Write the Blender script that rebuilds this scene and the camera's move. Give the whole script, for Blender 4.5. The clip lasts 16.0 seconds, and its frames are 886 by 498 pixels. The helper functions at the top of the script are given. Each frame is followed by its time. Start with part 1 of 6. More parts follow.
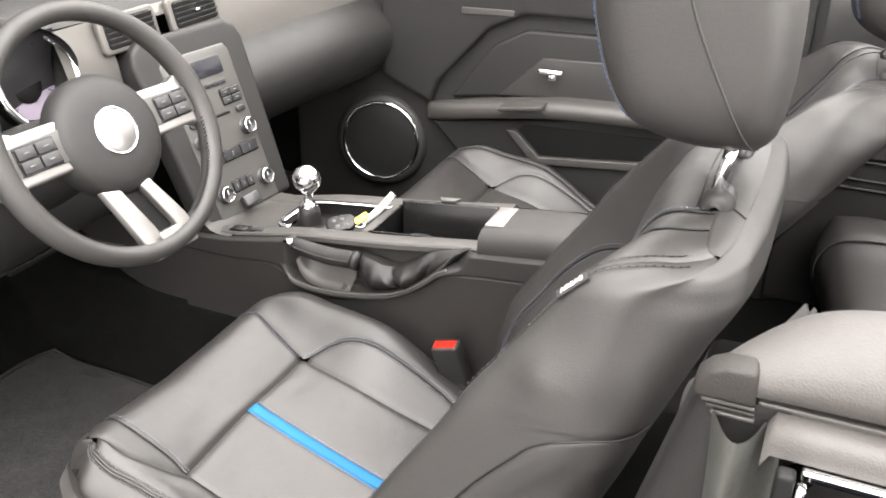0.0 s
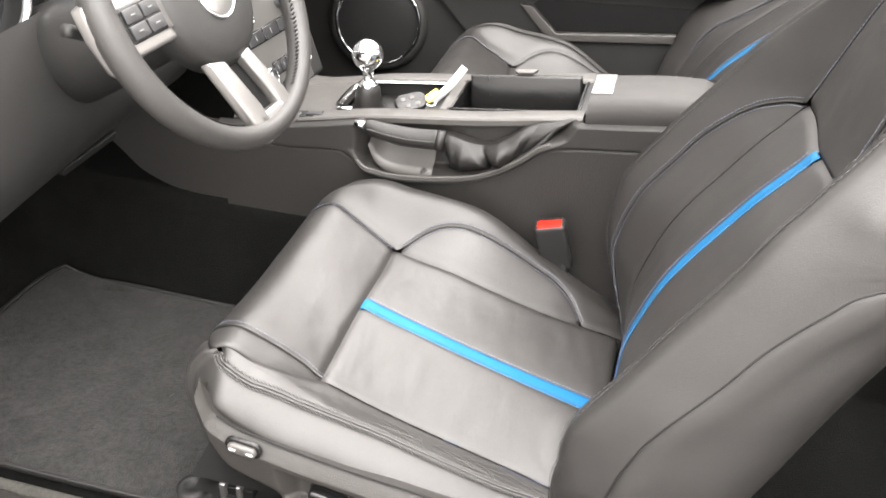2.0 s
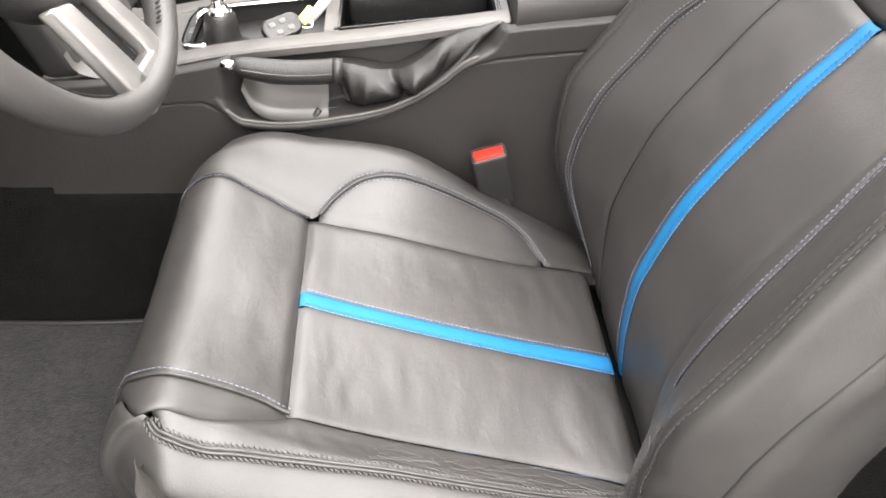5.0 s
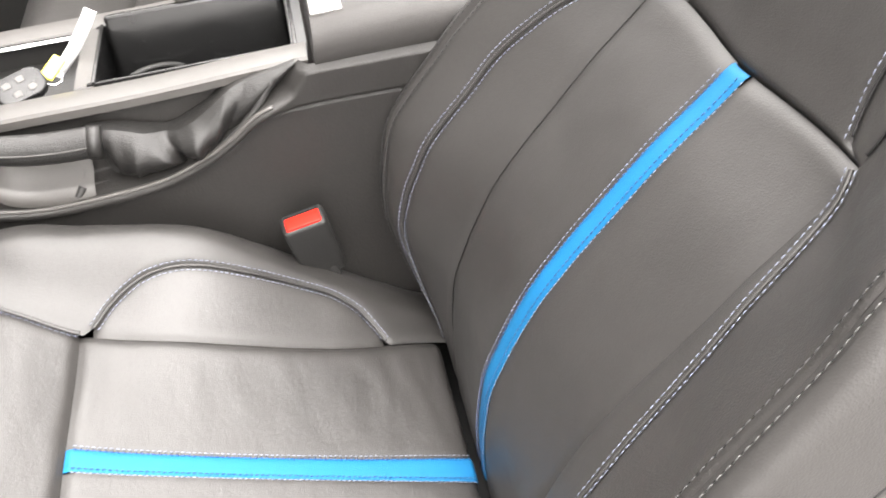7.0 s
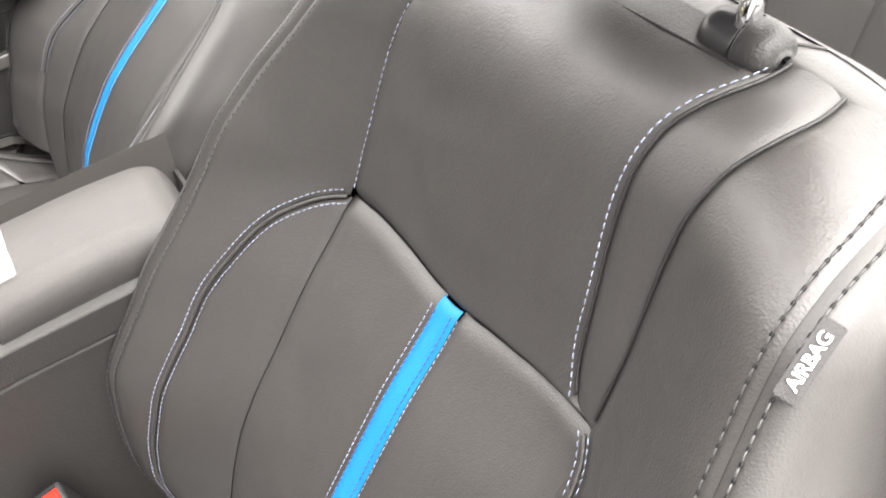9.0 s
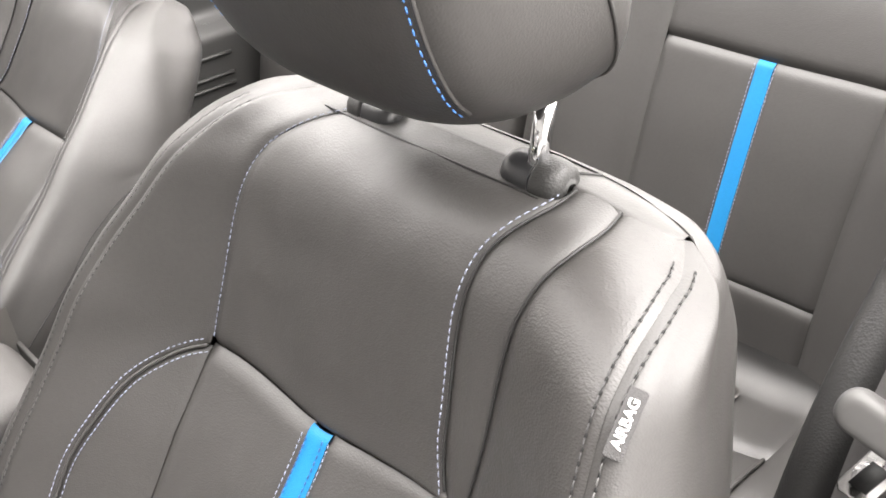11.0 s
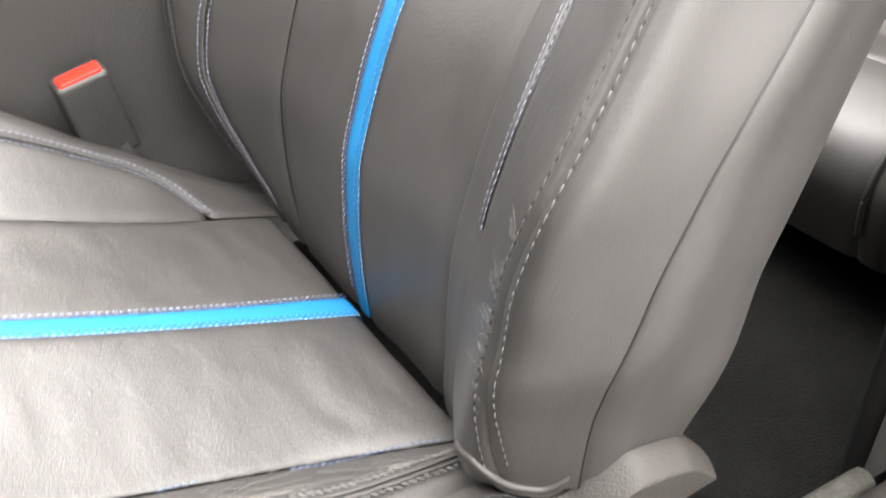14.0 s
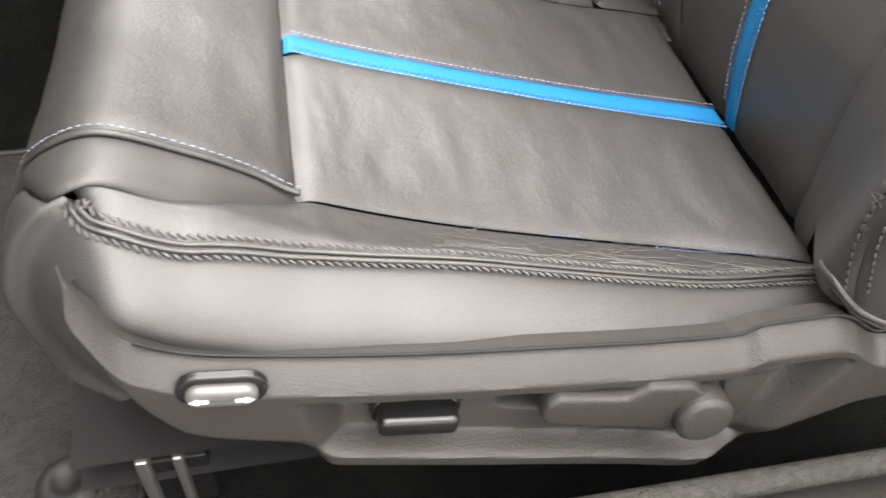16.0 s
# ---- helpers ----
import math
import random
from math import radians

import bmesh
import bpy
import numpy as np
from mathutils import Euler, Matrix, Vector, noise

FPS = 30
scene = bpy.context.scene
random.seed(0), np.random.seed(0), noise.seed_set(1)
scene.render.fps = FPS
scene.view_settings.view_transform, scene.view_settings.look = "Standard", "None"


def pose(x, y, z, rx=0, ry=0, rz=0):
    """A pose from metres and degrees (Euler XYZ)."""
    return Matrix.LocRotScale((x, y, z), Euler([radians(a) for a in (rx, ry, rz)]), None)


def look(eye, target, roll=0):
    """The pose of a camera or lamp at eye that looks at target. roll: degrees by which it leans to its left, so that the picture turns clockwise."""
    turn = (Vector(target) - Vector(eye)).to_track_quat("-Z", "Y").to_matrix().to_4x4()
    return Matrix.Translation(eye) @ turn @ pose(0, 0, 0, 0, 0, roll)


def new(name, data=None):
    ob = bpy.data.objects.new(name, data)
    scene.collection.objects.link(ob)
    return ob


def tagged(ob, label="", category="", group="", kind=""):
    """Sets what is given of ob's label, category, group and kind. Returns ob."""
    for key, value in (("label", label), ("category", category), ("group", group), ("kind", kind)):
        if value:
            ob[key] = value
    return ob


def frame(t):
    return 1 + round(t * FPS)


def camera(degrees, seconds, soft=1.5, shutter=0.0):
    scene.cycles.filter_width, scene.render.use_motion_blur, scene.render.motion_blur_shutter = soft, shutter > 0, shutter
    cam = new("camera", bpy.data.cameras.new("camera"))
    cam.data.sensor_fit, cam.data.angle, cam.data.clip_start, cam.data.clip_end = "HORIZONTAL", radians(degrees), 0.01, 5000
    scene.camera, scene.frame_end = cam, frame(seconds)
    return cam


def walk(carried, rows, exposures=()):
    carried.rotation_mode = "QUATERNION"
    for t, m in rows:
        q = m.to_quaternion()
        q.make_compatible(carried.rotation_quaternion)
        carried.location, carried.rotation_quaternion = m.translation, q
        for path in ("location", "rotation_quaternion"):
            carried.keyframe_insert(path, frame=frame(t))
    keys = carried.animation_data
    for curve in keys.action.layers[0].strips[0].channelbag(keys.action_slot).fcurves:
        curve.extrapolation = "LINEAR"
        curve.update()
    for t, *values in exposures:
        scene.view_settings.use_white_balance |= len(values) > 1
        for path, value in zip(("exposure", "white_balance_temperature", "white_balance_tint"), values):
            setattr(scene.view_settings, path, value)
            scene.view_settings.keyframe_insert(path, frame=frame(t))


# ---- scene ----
cam = camera(53.0, 16.0, soft=1.7, shutter=0.25)

PATH = [
    (0, (0.605, -0.908, 1.238), (-0.116, 0.718, 0.324), 0.5),
    (0.5, (0.592, -0.945, 1.219), (-0.052, 0.716, 0.308), -0.5),
    (1, (0.506, -0.958, 1.188), (-0.098, 0.715, 0.274), -0.3),
    (1.5, (0.348, -0.954, 1.147), (-0.171, 0.722, 0.186), 0.8),
    (2, (0.218, -0.967, 1.132), (-0.187, 0.663, 0.047), 2.1),
    (2.2, (0.185, -0.976, 1.123), (-0.176, 0.655, 0.024), 2.6),
    (2.5, (0.133, -0.962, 1.12), (-0.148, 0.652, -0.027), 2.8),
    (3, (0.087, -0.96, 1.088), (-0.099, 0.666, -0.061), 2.4),
    (5.5, (-0.053, -0.623, 1.025), (0.083, 0.905, -0.258), 2.2),
    (6, (-0.001, -0.527, 1.027), (0.14, 0.969, -0.293), 1.7),
    (6.5, (0.034, -0.514, 1.016), (0.275, 0.962, -0.311), 1.3),
    (7, (0.075, -0.486, 1.016), (0.399, 0.97, -0.317), 1.1),
    (7.5, (0.107, -0.447, 1.018), (0.545, 0.984, -0.309), 1.3),
    (8, (0.146, -0.412, 1.026), (0.636, 0.997, -0.306), 0.6),
    (8.5, (0.165, -0.376, 1.053), (0.825, 0.993, -0.248), 1.1),
    (9, (0.195, -0.35, 1.111), (0.927, 0.969, -0.202), -3.8),
    (9.5, (0.187, -0.349, 1.161), (1.054, 0.941, -0.098), -3.4),
    (9.6, (0.185, -0.349, 1.17), (1.075, 0.931, -0.083), -3.4),
    (12, (0.121, -0.436, 1.102), (1.325, 0.787, 0.075), -2.2),
    (12.5, (0.098, -0.451, 0.971), (1.298, 0.763, -0.072), -1.9),
    (13, (0.063, -0.462, 0.867), (1.201, 0.775, -0.218), -0.9),
    (13.5, (0.038, -0.490, 0.815), (0.997, 0.859, -0.304), -1.1),
    (14, (-0.027, -0.537, 0.678), (0.856, 0.911, -0.382), 0.3),
    (14.5, (-0.035, -0.562, 0.647), (0.626, 0.871, -0.582), 0.7),
    (15, (-0.041, -0.568, 0.651), (0.446, 0.829, -0.694), 1.4),
    (15.5, (-0.069, -0.564, 0.683), (0.295, 0.826, -0.709), 0.8),
    (16, (-0.136, -0.565, 0.718), (0.126, 0.82, -0.701), 0.7),
]
# the phone brightens its picture over the dark backrest
EXPOSURES = [(0, -0.1), (1.5, 0.25), (3, 0.3), (5.5, 0.3), (8.5, 0.7), (9.5, 0.7), (12, 0.5), (13, 0.55), (13.5, 0.65), (14, 0.8), (14.5, 0.5), (16, 0.2)]
walk(cam, [(t, look(eye, target, roll)) for t, eye, target, roll in PATH], EXPOSURES)


# The light of an assumed, unseen hall: pale walls and added lamps under its ceiling.
world = bpy.data.worlds.new("hall")
world.use_nodes = True
world.node_tree.nodes["Background"].inputs[0].default_value = (0.9, 0.95, 1, 1)
world.node_tree.nodes["Background"].inputs[1].default_value = 0.03
scene.world = world


def area_lamp(x, y, size_x, size_y, power):
    lamp = bpy.data.lights.new("unseen_hall_light", "AREA")
    lamp.shape, lamp.size, lamp.size_y, lamp.energy, lamp.color = "RECTANGLE", size_x, size_y, power, (1.0, 0.958, 0.93)
    ob = new("unseen_hall_light", lamp)
    ob.location = (x, y, 3.4)
    return ob


# unseen lamps, each share set to brighten or dim sides of the seats
for lamp_x, shares in ((-1.9, (0.5, 0.35, 0.35, 0.6)), (0.3, (1.4, 1.0, 0.8, 0.9)), (2.5, (1.4, 0.9, 0.5, 0.7))):
    for lamp_y, share in zip((-3.0, -0.8, 1.4, 3.6), shares):
        area_lamp(lamp_x, lamp_y, 2.1, 2.1, 250 * share)
# two unseen upright fill lamps, added to light the car from south and east
for place, turn, power in (((0.2, -4.85, 1.5), (90, 0, 0), 200), ((4.85, -0.6, 1.5), (90, 0, 90), 370)):
    side_fill = area_lamp(place[0], place[1], 6.5, 2.6, power)
    side_fill.matrix_world = pose(*place, *turn)


# ---- materials ----
def material(name, color, rough=0.5, metal=0.0, spec=0.5, grain=0.0, grain_scale=900.0, cell=False, waves=0.0, wave_scale=30.0, vary=0.12, vary_scale=14.0,
             rough_vary=0.08, crease=0.0, coat=0.0, emission=None, alpha=1.0, stretch=(1, 1, 1), sheen=0.0):
    mat = bpy.data.materials.new(name)
    mat.use_nodes = True
    nt = mat.node_tree
    nodes, links = nt.nodes, nt.links
    b = nodes["Principled BSDF"]
    b.inputs["Roughness"].default_value = rough
    b.inputs["Metallic"].default_value = metal
    b.inputs["Specular IOR Level"].default_value = spec
    b.inputs["Coat Weight"].default_value = coat
    b.inputs["Sheen Weight"].default_value = sheen
    where = nodes.new("ShaderNodeTexCoord")
    scale = nodes.new("ShaderNodeMapping")
    scale.inputs["Scale"].default_value = stretch
    links.new(where.outputs["Object"], scale.inputs["Vector"])

    def noise_at(size, detail=3.0):
        n = nodes.new("ShaderNodeTexNoise")
        n.inputs["Scale"].default_value, n.inputs["Detail"].default_value = size, detail
        links.new(scale.outputs[0], n.inputs["Vector"])
        return n

    tone = noise_at(vary_scale, 5.0)
    speck = noise_at(grain_scale * 0.35, 2.0)
    mix = nodes.new("ShaderNodeMix")
    mix.data_type = "RGBA"
    lo, hi = [c * (1 - vary) for c in color], [min(1, c * (1 + vary)) for c in color]
    mix.inputs[6].default_value, mix.inputs[7].default_value = (*lo, 1), (*hi, 1)
    links.new(tone.outputs["Fac"], mix.inputs[0])
    mix2 = nodes.new("ShaderNodeMix")
    mix2.data_type, mix2.blend_type = "RGBA", "MULTIPLY"
    mix2.inputs[0].default_value = min(1.0, 2 * vary)
    links.new(mix.outputs[2], mix2.inputs[6])
    ramp = nodes.new("ShaderNodeValToRGB")
    ramp.color_ramp.elements[0].position, ramp.color_ramp.elements[1].position = 0.3, 0.6
    ramp.color_ramp.elements[0].color = (0.6, 0.6, 0.6, 1)
    links.new(speck.outputs["Fac"], ramp.inputs[0])
    links.new(ramp.outputs[0], mix2.inputs[7])
    links.new(mix2.outputs[2], b.inputs["Base Color"])
    rr = nodes.new("ShaderNodeMapRange")
    rr.inputs["To Min"].default_value, rr.inputs["To Max"].default_value = max(0.02, rough - rough_vary), min(1, rough + rough_vary)
    links.new(noise_at(vary_scale * 2.3, 6.0).outputs["Fac"], rr.inputs["Value"])
    links.new(rr.outputs[0], b.inputs["Roughness"])
    height = None
    if crease:
        # worn folds: thin sunk lines in patches
        warp = noise_at(40.0, 2.0)
        bent = nodes.new("ShaderNodeMix")
        bent.data_type, bent.blend_type = "RGBA", "ADD"
        bent.inputs[0].default_value = 0.035
        links.new(scale.outputs[0], bent.inputs[6])
        links.new(warp.outputs["Color"], bent.inputs[7])
        net = nodes.new("ShaderNodeTexVoronoi")
        net.feature = "DISTANCE_TO_EDGE"
        net.inputs["Scale"].default_value = 42.0
        links.new(bent.outputs[2], net.inputs["Vector"])
        line = nodes.new("ShaderNodeMapRange")
        line.inputs["From Max"].default_value = 0.10
        links.new(net.outputs["Distance"], line.inputs["Value"])
        patch = nodes.new("ShaderNodeMapRange")
        patch.inputs["From Min"].default_value, patch.inputs["From Max"].default_value = 0.45, 0.62
        links.new(noise_at(11.0, 3.0).outputs["Fac"], patch.inputs["Value"])
        bump = nodes.new("ShaderNodeBump")
        bump.inputs["Distance"].default_value = crease
        links.new(patch.outputs[0], bump.inputs["Strength"])
        links.new(line.outputs[0], bump.inputs["Height"])
        height = bump
    if waves:
        n = noise_at(wave_scale, 4.0)
        n.inputs["Distortion"].default_value = 0.6
        bump = nodes.new("ShaderNodeBump")
        bump.inputs["Strength"].default_value, bump.inputs["Distance"].default_value = 1.0, waves
        links.new(n.outputs["Fac"], bump.inputs["Height"])
        if height:
            links.new(height.outputs[0], bump.inputs["Normal"])
        height = bump
    if grain:
        if cell:
            n = nodes.new("ShaderNodeTexVoronoi")
            n.inputs["Scale"].default_value = grain_scale
            links.new(scale.outputs[0], n.inputs["Vector"])
            out = n.outputs["Distance"]
        else:
            out = noise_at(grain_scale, 3.0).outputs["Fac"]
        bump = nodes.new("ShaderNodeBump")
        bump.inputs["Strength"].default_value, bump.inputs["Distance"].default_value = 1.0, grain
        links.new(out, bump.inputs["Height"])
        if height:
            links.new(height.outputs[0], bump.inputs["Normal"])
        height = bump
    if height:
        links.new(height.outputs[0], b.inputs["Normal"])
    if emission:
        b.inputs["Emission Color"].default_value = (*emission[0], 1)
        b.inputs["Emission Strength"].default_value = emission[1]
    return mat


LEATHER = material("black_leather", (0.020, 0.0188, 0.0178), 0.49, spec=0.5, grain=0.00012, grain_scale=700, cell=True, waves=0.0006, wave_scale=16, vary=0.15, rough_vary=0.06)
LEATHER_WORN = material("creased_leather", (0.022, 0.0206, 0.0195), 0.42, spec=0.5, crease=0.00005, grain=0.00015, grain_scale=650, cell=True, waves=0.0006, wave_scale=34, vary=0.18, stretch=(1.4, 0.8, 1), rough_vary=0.07)
BLUE = material("blue_leather", (0.006, 0.090, 0.205), 0.55, spec=0.18, grain=0.00016, grain_scale=800, cell=True, vary=0.08)
THREAD = material("pale_thread", (0.15, 0.165, 0.22), 0.7, vary=0.15, grain_scale=1500)
THREAD_DARK = material("grey_thread", (0.034, 0.033, 0.034), 0.7, vary=0.15, grain_scale=1500)
THREAD_BLUE = material("blue_thread", (0.05, 0.16, 0.42), 0.7, vary=0.15, grain_scale=1500)
THREAD_NAVY = material("navy_thread", (0.006, 0.035, 0.12), 0.7, vary=0.15, grain_scale=1500)
THREAD_CORD = material("worn_grey_cord", (0.060, 0.058, 0.056), 0.55, vary=0.3, grain_scale=1500)
THREAD_DULL = material("dull_thread", (0.055, 0.054, 0.053), 0.7, vary=0.15, grain_scale=1500)
PLASTIC = material("grained_grey_plastic", (0.0165, 0.0150, 0.0136), 0.53, spec=0.28, grain=0.00026, grain_scale=620, cell=True, vary=0.08)
PLASTIC_SOFT = material("soft_black_plastic", (0.0135, 0.0132, 0.0127), 0.53, spec=0.35, grain=0.00022, grain_scale=600, cell=True, vary=0.1)
PLASTIC_GLOSS = material("smooth_black_plastic", (0.018, 0.018, 0.019), 0.3, spec=0.5, vary=0.1)
CONSOLE_GREY = material("satin_charcoal_plastic", (0.042, 0.0395, 0.037), 0.43, spec=0.45, grain=0.0001, grain_scale=900, vary=0.08)
# the console's charcoal darkened: shade on its sides and rear put into the colour
CONSOLE_SHADED = material("shaded_charcoal_plastic", (0.0145, 0.0136, 0.0128), 0.55, spec=0.3, grain=0.0003, grain_scale=420, cell=True, vary=0.1, stretch=(1, 1, 0.5))
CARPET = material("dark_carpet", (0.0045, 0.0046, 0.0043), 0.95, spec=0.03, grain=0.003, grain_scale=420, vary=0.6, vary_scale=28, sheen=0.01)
MAT_CARPET = material("black_floor_mat", (0.021, 0.0205, 0.020), 0.95, spec=0.1, grain=0.004, grain_scale=350, vary=0.5, vary_scale=24, sheen=0.05)
SILVER = material("satin_aluminium", (0.37, 0.36, 0.35), 0.34, metal=0.9, vary=0.04, grain=0.00004, grain_scale=1500)
DASH_SILVER = material("patterned_aluminium", (0.125, 0.120, 0.112), 0.45, metal=0.5, vary=0.05, grain=0.0001, grain_scale=800)
CHROME = material("chrome", (0.85, 0.85, 0.86), 0.09, metal=1.0, vary=0.02, rough_vary=0.03)
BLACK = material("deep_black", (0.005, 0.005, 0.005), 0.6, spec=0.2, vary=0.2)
RED = material("red_button", (0.55, 0.012, 0.006), 0.45, spec=0.15, vary=0.05)
DIM_MARK = material("grey_print", (0.16, 0.16, 0.158), 0.6, vary=0.06)
WHITE_MARK = material("white_print", (0.55, 0.55, 0.54), 0.6, vary=0.06)
YELLOW = material("yellow_plastic", (0.75, 0.62, 0.05), 0.45, vary=0.08)
WEBBING = material("black_webbing", (0.075, 0.072, 0.072), 0.65, spec=0.25, grain=0.0004, grain_scale=700, vary=0.12, stretch=(1, 1, 6))
BELT_GREY = material("grey_belt_plastic", (0.035, 0.034, 0.033), 0.62, vary=0.06)
SCREEN = material("dark_display", (0.015, 0.016, 0.02), 0.15, vary=0.1)
GAUGE = material("gauge_face", (0.22, 0.19, 0.24), 0.4, vary=0.06)
# white for the unseen walls that throw light back at the car
WALL_BOUNCE = material("white_bounce_wall", (0.62, 0.61, 0.60), 0.8, vary=0.03, grain=0.0005, grain_scale=60)
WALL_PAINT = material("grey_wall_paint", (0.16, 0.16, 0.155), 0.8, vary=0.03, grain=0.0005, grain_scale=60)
CONCRETE = material("grey_concrete", (0.20, 0.195, 0.19), 0.6, vary=0.15, vary_scale=3, grain=0.0008, grain_scale=80)
CLOTH_TOP = material("black_canvas", (0.035, 0.034, 0.034), 0.85, spec=0.2, grain=0.0005, grain_scale=900, vary=0.12)
GLOSS_BLACK = material("glossy_black_plastic", (0.006, 0.006, 0.006), 0.25, spec=0.35, vary=0.1)
SWITCH_GREY = material("satin_switch_plastic", (0.055, 0.053, 0.05), 0.35, spec=0.5, vary=0.05)
FELT = material("grey_felt_edge", (0.042, 0.041, 0.037), 0.95, spec=0.1, grain=0.003, grain_scale=500, vary=0.35, vary_scale=90)
PAD = material("grey_padded_vinyl", (0.050, 0.047, 0.045), 0.55, spec=0.4, grain=0.0002, grain_scale=600, cell=True, vary=0.08)
LID_VINYL = material("matte_charcoal_vinyl", (0.024, 0.0225, 0.0215), 0.62, spec=0.3, grain=0.0002, grain_scale=650, cell=True, waves=0.0004, wave_scale=14, vary=0.12)
SEAL = material("soft_rubber_seal", (0.042, 0.043, 0.039), 0.5, spec=0.4, waves=0.003, wave_scale=22, vary=0.2)
GRILLE = material("perforated_black_grille", (0.030, 0.029, 0.028), 0.6, spec=0.3, vary=0.1)
holes = GRILLE.node_tree.nodes.new("ShaderNodeTexVoronoi")
holes.inputs["Scale"].default_value, holes.inputs["Randomness"].default_value = 190.0, 0.0
dots = GRILLE.node_tree.nodes.new("ShaderNodeValToRGB")
dots.color_ramp.elements[0].position, dots.color_ramp.elements[1].position = 0.34, 0.42
dots.color_ramp.elements[0].color, dots.color_ramp.elements[1].color = (0.003, 0.003, 0.003, 1), (0.030, 0.029, 0.028, 1)
grille_at = GRILLE.node_tree.nodes.new("ShaderNodeTexCoord")
GRILLE.node_tree.links.new(grille_at.outputs["Object"], holes.inputs["Vector"])
GRILLE.node_tree.links.new(holes.outputs["Distance"], dots.inputs[0])
GRILLE.node_tree.links.new(dots.outputs[0], GRILLE.node_tree.nodes["Principled BSDF"].inputs["Base Color"])
SOFT_HIDE = material("soft_hide", (0.011, 0.0105, 0.010), 0.46, spec=0.35, grain=0.0003, grain_scale=600, cell=True, waves=0.001, wave_scale=60, vary=0.2)
SCRATCH = material("scratched_leather_fibre", (0.075, 0.072, 0.069), 0.8, spec=0.2, vary=0.3)
THREAD_LOOSE = material("faded_blue_thread", (0.06, 0.10, 0.19), 0.8, vary=0.3)
POST = material("dark_post_plastic", (0.009, 0.0088, 0.0086), 0.55, spec=0.3, grain=0.0002, grain_scale=600, cell=True, vary=0.1)


def part(name, bm, material, parent=None, label="", smooth=True):
    """Links a bmesh or a (verts, faces) pair as one mesh object under a thing or a part."""
    me = bpy.data.meshes.new(name)
    if isinstance(bm, tuple):
        me.from_pydata([tuple(map(float, v)) for v in bm[0]], [], bm[1])
        me.update()
    else:
        bm.to_mesh(me)
        bm.free()
    if smooth:
        me.polygons.foreach_set("use_smooth", [True] * len(me.polygons))
    me.materials.append(material)
    ob = new(name, me)
    if parent is not None:
        ob.parent = parent
    if label:
        tagged(ob, label)
    return ob


def thing(name, place, label, category, group="", kind=""):
    """An Empty at the base of a thing; its parts are given in world places."""
    ob = new(name)
    ob.empty_display_size = 0.05
    ob.location = place
    return tagged(ob, label, category, group, kind)


def add(name, bm, material, parent, label="", smooth=True):
    """A part given in world places, under a thing that stands anywhere."""
    ob = part(name, bm, material, parent, label, smooth)
    if parent is not None:
        # a part's own frame already is the world's; only a thing stands elsewhere
        if parent.parent is None:
            ob.matrix_parent_inverse = Matrix.Translation(parent.location).inverted()
    return ob


def sharp(ob, angle=35):
    ob.data.set_sharp_from_angle(angle=radians(angle))
    return ob


# ---- curves and surfaces ----
def keyed(rows, t):
    """A smooth curve through rows of (t, values...), at the times t."""
    rows = np.array(rows, float)
    k, v = rows[:, 0], rows[:, 1:]
    t = np.clip(np.asarray(t, float), k[0], k[-1])
    d = np.diff(v, axis=0) / np.diff(k)[:, None]
    m = np.zeros_like(v)
    m[0], m[-1] = d[0], d[-1]
    for i in range(1, len(k) - 1):
        a, b = d[i - 1], d[i]
        m[i] = np.where(a * b > 0, 2 * a * b / np.where(a + b == 0, 1, a + b), 0)
    i = np.clip(np.searchsorted(k, t, side="right") - 1, 0, len(k) - 2)
    h = (k[i + 1] - k[i])
    s = ((t - k[i]) / h)[..., None]
    h = h[..., None]
    return ((2 * s**3 - 3 * s**2 + 1) * v[i] + (s**3 - 2 * s**2 + s) * h * m[i] + (-2 * s**3 + 3 * s**2) * v[i + 1] + (s**3 - s**2) * h * m[i + 1])


def smooth_line(points, n):
    """n points on a smooth curve through the given ones, evenly spaced."""
    p = np.array(points, float)
    q = np.vstack([2 * p[0] - p[1], p, 2 * p[-1] - p[-2]])
    out = []
    for i in range(1, len(q) - 2):
        s = np.linspace(0, 1, 24, endpoint=False)[:, None]
        a, b, c, d = q[i - 1], q[i], q[i + 1], q[i + 2]
        out.append(0.5 * (2 * b + (c - a) * s + (2 * a - 5 * b + 4 * c - d) * s**2 + (3 * b - a - 3 * c + d) * s**3))
    line = np.vstack(out + [p[-1:]])
    return even(line, n)


def even(line, n):
    d = np.r_[0, np.cumsum(np.linalg.norm(np.diff(line, axis=0), axis=1))]
    s = np.linspace(0, d[-1], n)
    return np.stack([np.interp(s, d, line[:, i]) for i in range(line.shape[1])], 1)


def sheet(grid, close_u=False, close_v=False, flip=False):
    """(verts, faces) of a grid of points, n x m x 3."""
    n, m = grid.shape[:2]
    faces = []
    for i in range(n if close_u else n - 1):
        for j in range(m if close_v else m - 1):
            a, b, c, d = i * m + j, (i + 1) % n * m + j, (i + 1) % n * m + (j + 1) % m, i * m + (j + 1) % m
            faces.append((d, c, b, a) if flip else (a, b, c, d))
    return grid.reshape(-1, 3), faces


def joined(*pieces):
    verts, faces = [], []
    for v, f in pieces:
        k = len(verts)
        verts.extend(map(tuple, v))
        faces.extend(tuple(k + i for i in face) for face in f)
    return verts, faces


